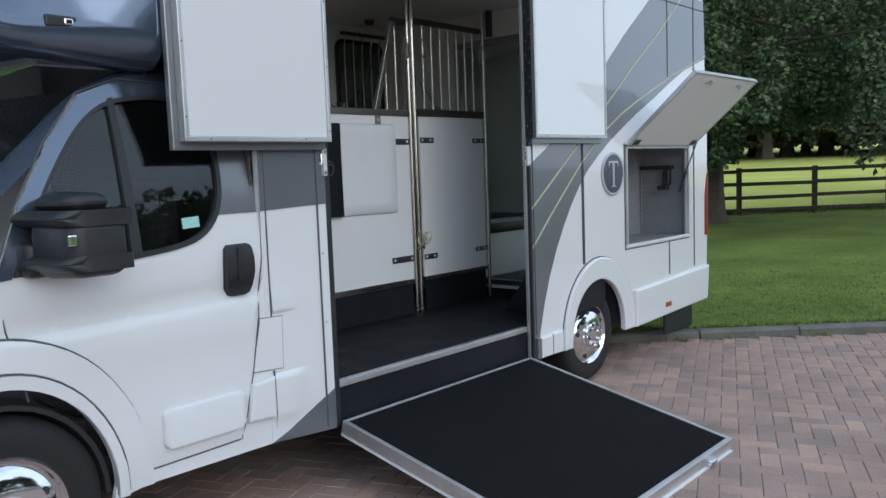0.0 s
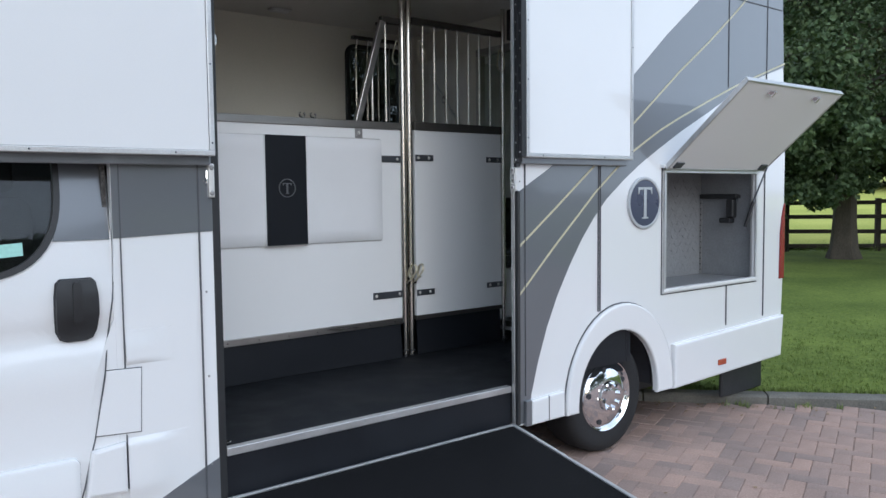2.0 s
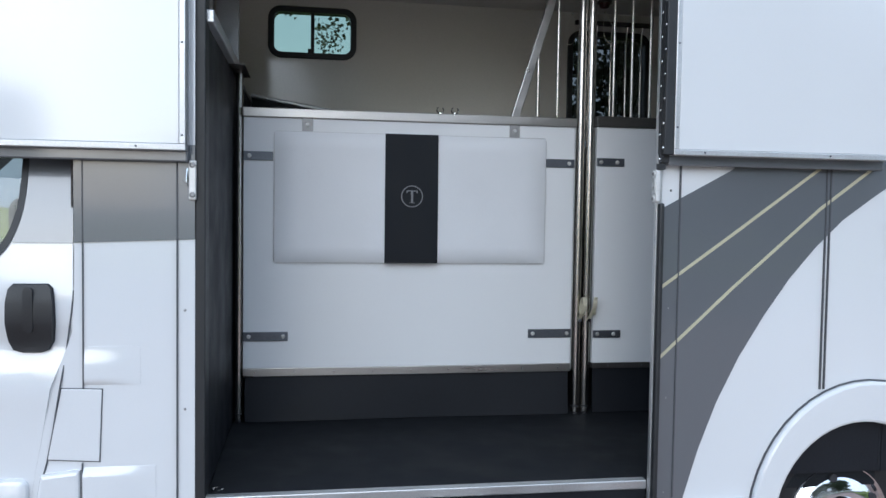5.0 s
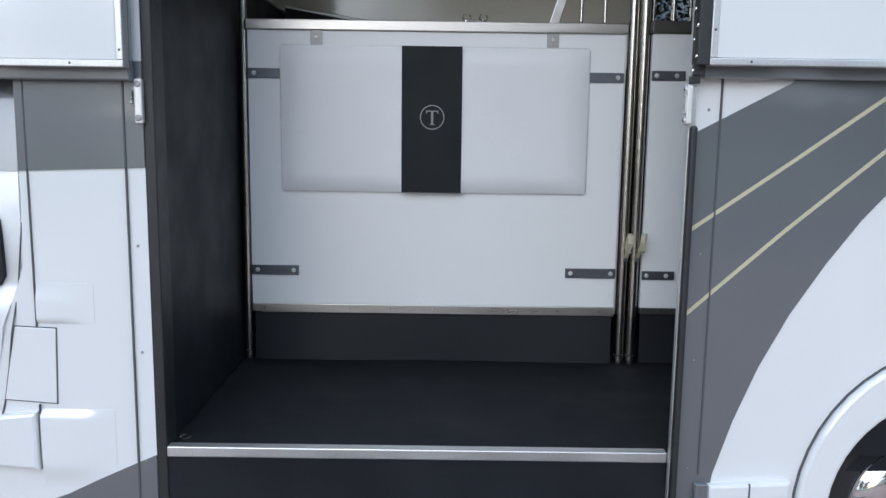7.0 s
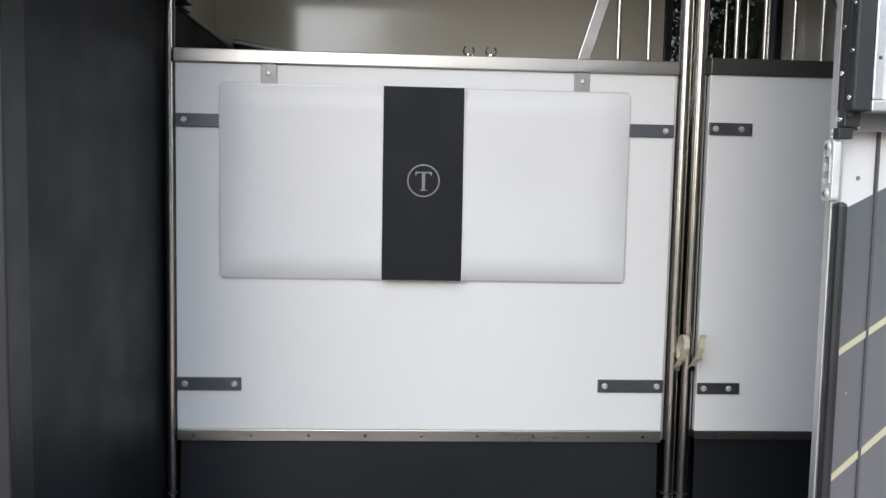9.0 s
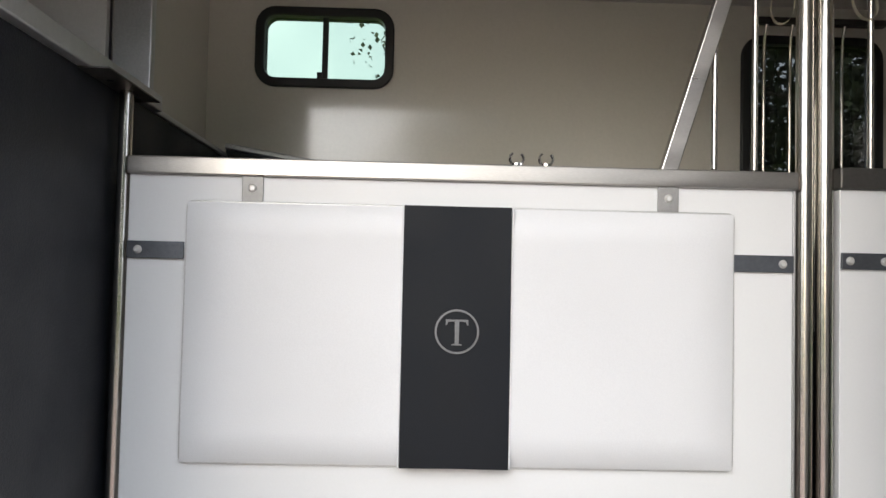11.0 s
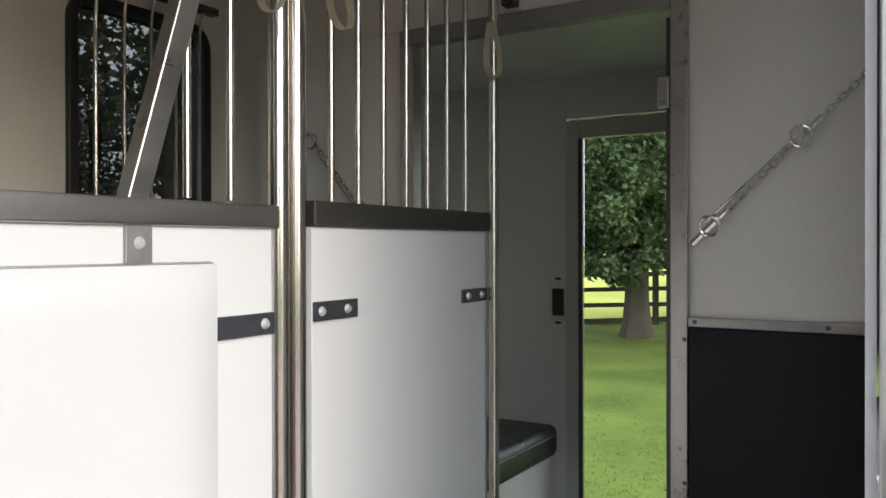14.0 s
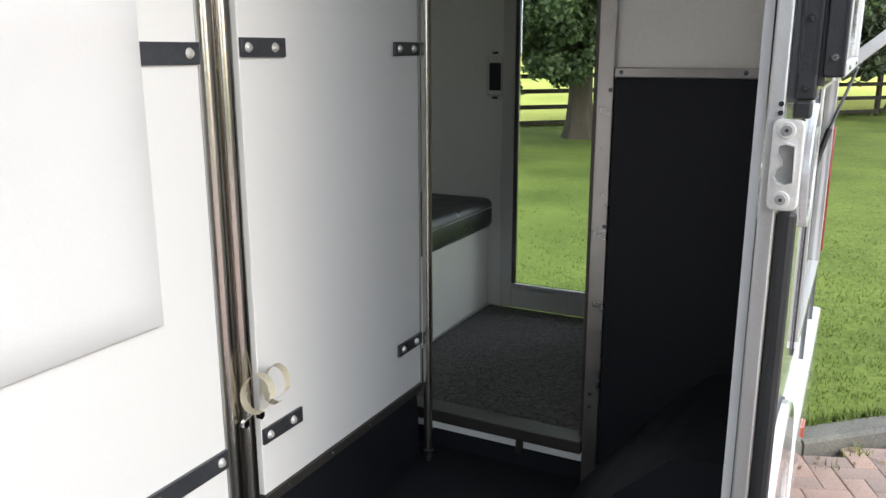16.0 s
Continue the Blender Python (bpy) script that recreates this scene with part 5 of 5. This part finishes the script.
for s in spots:
    x, y, a = s
    z = GROUND + prng.uniform(-0.0025, 0.0015)
    m = pose(x, y, z, prng.uniform(-0.5, 0.5), prng.uniform(-0.5, 0.5), a + prng.uniform(-0.4, 0.4))
    if s in chosen:
        o = new("paver", one)
        o.parent = pave
        o.matrix_basis = m
        continue
    base = len(verts)
    r = np.array(m.to_3x3())
    verts.extend((tv @ r.T + np.array(m.translation)).tolist())
    faces.extend([tuple(base + q for q in f) for f in tf])
me = bpy.data.meshes.new("far_pavers")
me.from_pydata(verts, [], faces)
me.materials.append(PAVER)
fp = new("far_pavers", me)
fp.parent = pave
tagged(fp, kind="stuff")

quad_sheet("drive_west", [(-60, -17), (-60, 12), (-7.02, 2.6), (-7.02, -8.4), (11, -8.4), (11, -17)], GROUND - 0.004, SAND, "worn sandy edge of the block paved drive", "paving")
quad_sheet("lawn_south", [(-60, -17), (60, -17), (60, -120), (-60, -120)], GROUND + 0.02, LAWN, "mown green lawn across the drive", "grass")

# kerb stones
for k in range(-6, 14):
    s0, s1 = k * 0.9 + 0.006, (k + 1) * 0.9 - 0.006
    bm = bmesh.new()
    vs = []
    for s in (s0, s1):
        for n_, z in ((0.0, GROUND - 0.1), (0.0, GROUND + 0.05), (0.02, GROUND + 0.066), (0.125, GROUND + 0.068), (0.125, GROUND - 0.1)):
            vs.append(bm.verts.new((*along(s, n_ - 0.06), z)))
    for i in range(5):
        bm.faces.new((vs[i], vs[(i + 1) % 5], vs[5 + (i + 1) % 5], vs[5 + i]))
    bm.faces.new(vs[:5])
    bm.faces.new(vs[5:])
    bmesh.ops.recalc_face_normals(bm, faces=bm.faces)
    tagged(part("kerb", bm, KERB), "weathered concrete kerb stone along the lawn", "kerb", "kerb stones", "structure")

# weeds and dirt along the kerb
def tuft(cx, cy, z, n, h, spread, rng_, store):
    vv, ff = store
    for _ in range(n):
        a = rng_.uniform(0, 2 * math.pi)
        r = spread * math.sqrt(rng_.random())
        x, y = cx + r * math.cos(a), cy + r * math.sin(a)
        b = rng_.uniform(0, 2 * math.pi)
        w, hh, l = 0.004, h * rng_.uniform(0.5, 1.1), h * rng_.uniform(0.1, 0.6)
        i = len(vv)
        dx, dy = math.cos(b), math.sin(b)
        vv += [(x - dy * w, y + dx * w, z), (x + dy * w, y - dx * w, z), (x + dx * l, y + dy * l, z + hh)]
        ff.append((i, i + 1, i + 2))


def stuff_mesh(name, store, material, label, category):
    me = bpy.data.meshes.new(name)
    me.from_pydata(store[0], [], store[1])
    me.materials.append(material)
    return tagged(new(name, me), label, category, kind="stuff")


grng = random.Random(3)
store = ([], [])
for _ in range(9000):
    s, n_ = grng.uniform(-4, 9), 0.07 + abs(grng.gauss(0, 2.2))
    x, y = along(s, n_)
    tuft(x, y, GROUND + 0.053, 7, 0.03, 0.07, grng, store)
for _ in range(1500):
    s = grng.uniform(-2, 9)
    x, y = along(s, 0.075 + abs(grng.gauss(0, 0.02)))
    tuft(x, y, GROUND + 0.055, 5, 0.06, 0.03, grng, store)
stuff_mesh("lawn_grass", store, BLADE, "short green grass blades of the lawn", "grass")
store = ([], [])
for _ in range(26):
    s = grng.uniform(-0.5, 3.2)
    x, y = along(s, -0.09 - abs(grng.gauss(0, 0.05)))
    tuft(x, y, GROUND - 0.01, grng.randint(5, 22), 0.06, 0.04, grng, store)
stuff_mesh("kerb_weeds", store, BLADE, "small weeds growing along the kerb", "weeds")
store = ([], [])
for _ in range(240):
    if grng.random() < 0.75:
        x, y = along(grng.uniform(-1, 4), -0.08 - abs(grng.gauss(0, 0.12)))
        z = GROUND + 0.004
    else:
        x, y = grng.uniform(1.8, 7), grng.uniform(-4, -0.3)
        z = GROUND + 0.004
        if edge_n(x, y) > -0.1:
            continue
    b, w = grng.uniform(0, 6.28), grng.uniform(0.008, 0.022)
    i = len(store[0])
    store[0].extend([(x + w * math.cos(b + q), y + w * 0.5 * math.sin(b + q), z + grng.uniform(0, 0.008)) for q in (0, 1.6, 3.1, 4.7)])
    store[1].append((i, i + 1, i + 2, i + 3))
stuff_mesh("fallen_leaves", store, mat("dry_leaf", (0.22, 0.15, 0.07), 0.8), "dry fallen leaves scattered on the paving", "leaves")

# pasture behind the fence, gently higher
F0, FD = Vector((19.0, 5.9)), Vector((0.74, -0.67)).normalized()
FN = Vector((0.67, 0.74))
GZ = GROUND + 0.055
fld = []
for a, b in ((-90, 0.4), (110, 0.4), (200, 140), (-180, 140)):
    p = F0 + FD * a + FN * b
    fld.append((p.x, p.y))
# its sunlit brightness comes from the FIELD colour
pasture = quad_sheet("pasture", fld, 0, FIELD, "pasture behind the fence, with sunlight put into its pale colour", "grass")


def field_z(x, y):
    """The pasture rises gently away from the fence."""
    return GZ + max(0.05, 0.05 + 0.03 * (Vector((x, y)) - F0).dot(FN))


for v in pasture.data.vertices:
    v.co.z = field_z(v.co.x, v.co.y)
fence = thing("post_and_rail_fence", F0.x, F0.y, GZ, "dark timber post and rail fence round the pasture", "fence")
for k in range(-9, 12):
    p = F0 + FD * (2.2 * k + 0.55)
    bm = boxed(-0.06, 0.06, -0.05, 0.05, -0.1, 1.3, 0.008)
    bmesh.ops.transform(bm, matrix=pose(p.x, p.y, GZ, 0, 0, math.degrees(math.atan2(FD.y, FD.x))), verts=bm.verts)
    part("post", bm, FENCE, fence)
    for z in (0.15, 0.50, 0.86, 1.21):
        q = p + FD * 1.1 - FN * 0.07
        bm = boxed(-1.095, 1.095, -0.02, 0.02, -0.05, 0.05, 0.006)
        bmesh.ops.transform(bm, matrix=pose(q.x, q.y, GZ + z + prng.uniform(-0.015, 0.015), 0, prng.uniform(-0.4, 0.4), math.degrees(math.atan2(FD.y, FD.x))), verts=bm.verts)
        part("rail", bm, FENCE, fence)
store = ([], [])
for _ in range(1500):
    p = F0 + FD * prng.uniform(-20, 25) + FN * prng.gauss(0.0, 0.15)
    tuft(p.x, p.y, GZ, 4, 0.3, 0.15, prng, store)
stuff_mesh("fence_grass", store, BLADE, "rough grass left uncut under the fence", "grass")


def limb(bm, p, q, r0, r1, bend, rng_, n=6, seg=10):
    p, q = Vector(p), Vector(q)
    rings = []
    off = Vector((rng_.uniform(-1, 1), rng_.uniform(-1, 1), rng_.uniform(-0.3, 0.6))) * bend
    d = (q - p).normalized()
    s = d.cross(Vector((0.3, 1, 0.1))).normalized()
    u = d.cross(s)
    for k in range(n + 1):
        t = k / n
        c = p.lerp(q, t) + off * math.sin(math.pi * t)
        r = r0 + (r1 - r0) * t
        rings.append([bm.verts.new(c + r * (math.cos(a) * s + math.sin(a) * u) * (1 + 0.08 * math.sin(3 * a + k))) for a in [2 * math.pi * j / seg for j in range(seg)]])
    for a, b in zip(rings, rings[1:]):
        for j in range(seg):
            bm.faces.new((a[j], a[(j + 1) % seg], b[(j + 1) % seg], b[j]))
    bm.faces.new(rings[-1])


def tree(name, h, spread, low, leaves, size, seed, material, label, trunk_r=0.28, droop=0.5, shoots=False):
    """A trunk with limbs, and a crown of many leaves gathered in clumps."""
    rng_ = random.Random(seed)
    t = thing(name, 0, 0, 0, label, "tree", "trees")
    bm = bmesh.new()
    prof = [(0, 1.55), (0.25, 1.2), (0.8, 1.0), (2, 0.88), (h * 0.45, 0.6), (h * 0.7, 0.25), (h * 0.85, 0.06)]
    rings = []
    for z, f in prof:
        rings.append([bm.verts.new((trunk_r * f * math.cos(a) * (1 + 0.1 * math.sin(5 * a)) + 0.02 * z * math.sin(z), trunk_r * f * math.sin(a) * (1 + 0.1 * math.sin(5 * a)), z)) for a in [2 * math.pi * j / 20 for j in range(20)]])
    for a, b in zip(rings, rings[1:]):
        for j in range(20):
            bm.faces.new((a[j], a[(j + 1) % 20], b[(j + 1) % 20], b[j]))
    tips = []
    for k in range(26):
        z0 = rng_.uniform(max(1.6, low), h * 0.75)
        a = rng_.uniform(0, 2 * math.pi)
        reach = spread * rng_.uniform(0.55, 1.0) * (1.1 - 0.7 * max(0, (z0 / h - 0.25)))
        tip = Vector((reach * math.cos(a), reach * math.sin(a), z0 + rng_.uniform(-droop, 1.6)))
        limb(bm, (0, 0, z0), tip, trunk_r * 0.28, 0.02, 0.35, rng_)
        tips.append((Vector((0, 0, z0)), tip))
    bmesh.ops.recalc_face_normals(bm, faces=bm.faces)
    part("trunk", bm, BARK, t, smooth=True)
    clumps = []
    for p, q in tips:
        for _ in range(11):
            c = p.lerp(q, rng_.uniform(0.35, 1.08)) + Vector((rng_.gauss(0, 0.7), rng_.gauss(0, 0.7), rng_.gauss(0.0, 0.6)))
            if c.z > low:
                clumps.append((c, rng_.uniform(0.35, 0.8)))
    for _ in range(120):
        a, e = rng_.uniform(0, 6.28), math.acos(rng_.uniform(-0.2, 1))
        c = Vector((spread * 0.95 * math.sin(e) * math.cos(a), spread * 0.95 * math.sin(e) * math.sin(a), h * 0.45 + h * 0.5 * math.cos(e)))
        clumps.append((c * rng_.uniform(0.85, 1.05), rng_.uniform(0.4, 0.9)))
    for _ in range(int(40 * droop)):
        a, r = rng_.uniform(0, 6.28), spread * rng_.uniform(0.3, 1.0)
        for q in range(4):
            clumps.append((Vector((r * math.cos(a) + rng_.gauss(0, .15), r * math.sin(a) + rng_.gauss(0, .15), low + 0.35 * q)), 0.28))
    if shoots:
        for _ in range(130):
            clumps.append((Vector((rng_.uniform(-2.2, -0.2), rng_.uniform(-0.9, 2.5), 0.8 + 2.5 * rng_.random() ** 0.6)), rng_.uniform(0.15, 0.34)))
    vv, ff = [], []
    for _ in range(leaves):
        c, r = rng_.choice(clumps)
        g = Vector((rng_.gauss(0, 1), rng_.gauss(0, 1), rng_.gauss(0, 1)))
        g *= r * rng_.random() ** 0.4 / max(g.length, 1e-4)
        o = c + g
        d1 = Vector((rng_.gauss(0, 1), rng_.gauss(0, 1), rng_.gauss(-0.5, 0.6))).normalized()
        d2 = d1.cross(Vector((rng_.gauss(0, 1), rng_.gauss(0, 1), rng_.gauss(0, 1)))).normalized()
        L = size * rng_.uniform(0.6, 1.25)
        W = L * 0.42
        i = len(vv)
        fold = d1.cross(d2) * W * 0.35
        for v in (o, o + d1 * L * 0.5 + d2 * W + fold, o + d1 * L, o + d1 * L * 0.5 - d2 * W + fold):
            vv.append(v[:])
        ff += [(i, i + 1, i + 2), (i, i + 2, i + 3)]
    me = bpy.data.meshes.new("crown")
    me.from_pydata(vv, [], ff)
    me.materials.append(material)
    o = new("crown", me)
    o.parent = t
    return t


near_tree = tree("lime_tree", 12, 5.0, 2.5, 110000, 0.115, 21, LEAF, "broad green lime tree with drooping branches on the lawn", 0.235, 0.7, True)
near_tree.location = (16.7, 5.12, GZ)
trng = random.Random(9)
wood_a = tree("woodland_tree", 14, 5.0, 1.4, 42000, 0.24, 31, FARLEAF, "tall dark woodland tree beyond the pasture", 0.3, 0.5)
wood_b = tree("woodland_tree", 11, 5.2, 0.9, 42000, 0.24, 47, FARLEAF, "tall dark woodland tree beyond the pasture", 0.26, 0.8)
wood_a.location = (27.5, -1.0, GZ)
wood_b.location = (62, 31, field_z(62, 31))
places = []
for k in range(12, 30):
    p = F0 + FD * (-60 + 4.6 * k) + FN * trng.uniform(48, 58)
    places.append((p.x, p.y))
for k in range(12, 26):
    p = F0 + FD * (-75 + 6 * k) + FN * trng.uniform(60, 78)
    places.append((p.x, p.y))
thin_tree = tree("ash_tree", 13, 5.0, 1.2, 62000, 0.11, 63, FARLEAF, "open-crowned ash tree close behind the horsebox", 0.2, 0.6)
thin_tree.location = (4.9, 14, GZ)
thin_b = copy_thing(thin_tree, pose(9.2, 10.2, GZ, 0, 0, 100))
# trees on the drive's other side, which the paint and the glass mirror
places += [(6 + 5.5 * k + trng.uniform(-1.5, 1.5), -30 - trng.uniform(0, 5)) for k in range(5)] + [(-27, -38), (-18, -41)]
places += [(-30, -12), (-32, 4)]
for i, (x, y) in enumerate(places):
    src = wood_a if i % 2 else wood_b
    s = trng.uniform(0.9, 1.2) * (1.7 if i < 32 else 1.0)
    c = copy_thing(src, pose(x, y, field_z(x, y), 0, 0, trng.uniform(0, 360)))
    c.scale = (s, s, s * trng.uniform(0.9, 1.1))
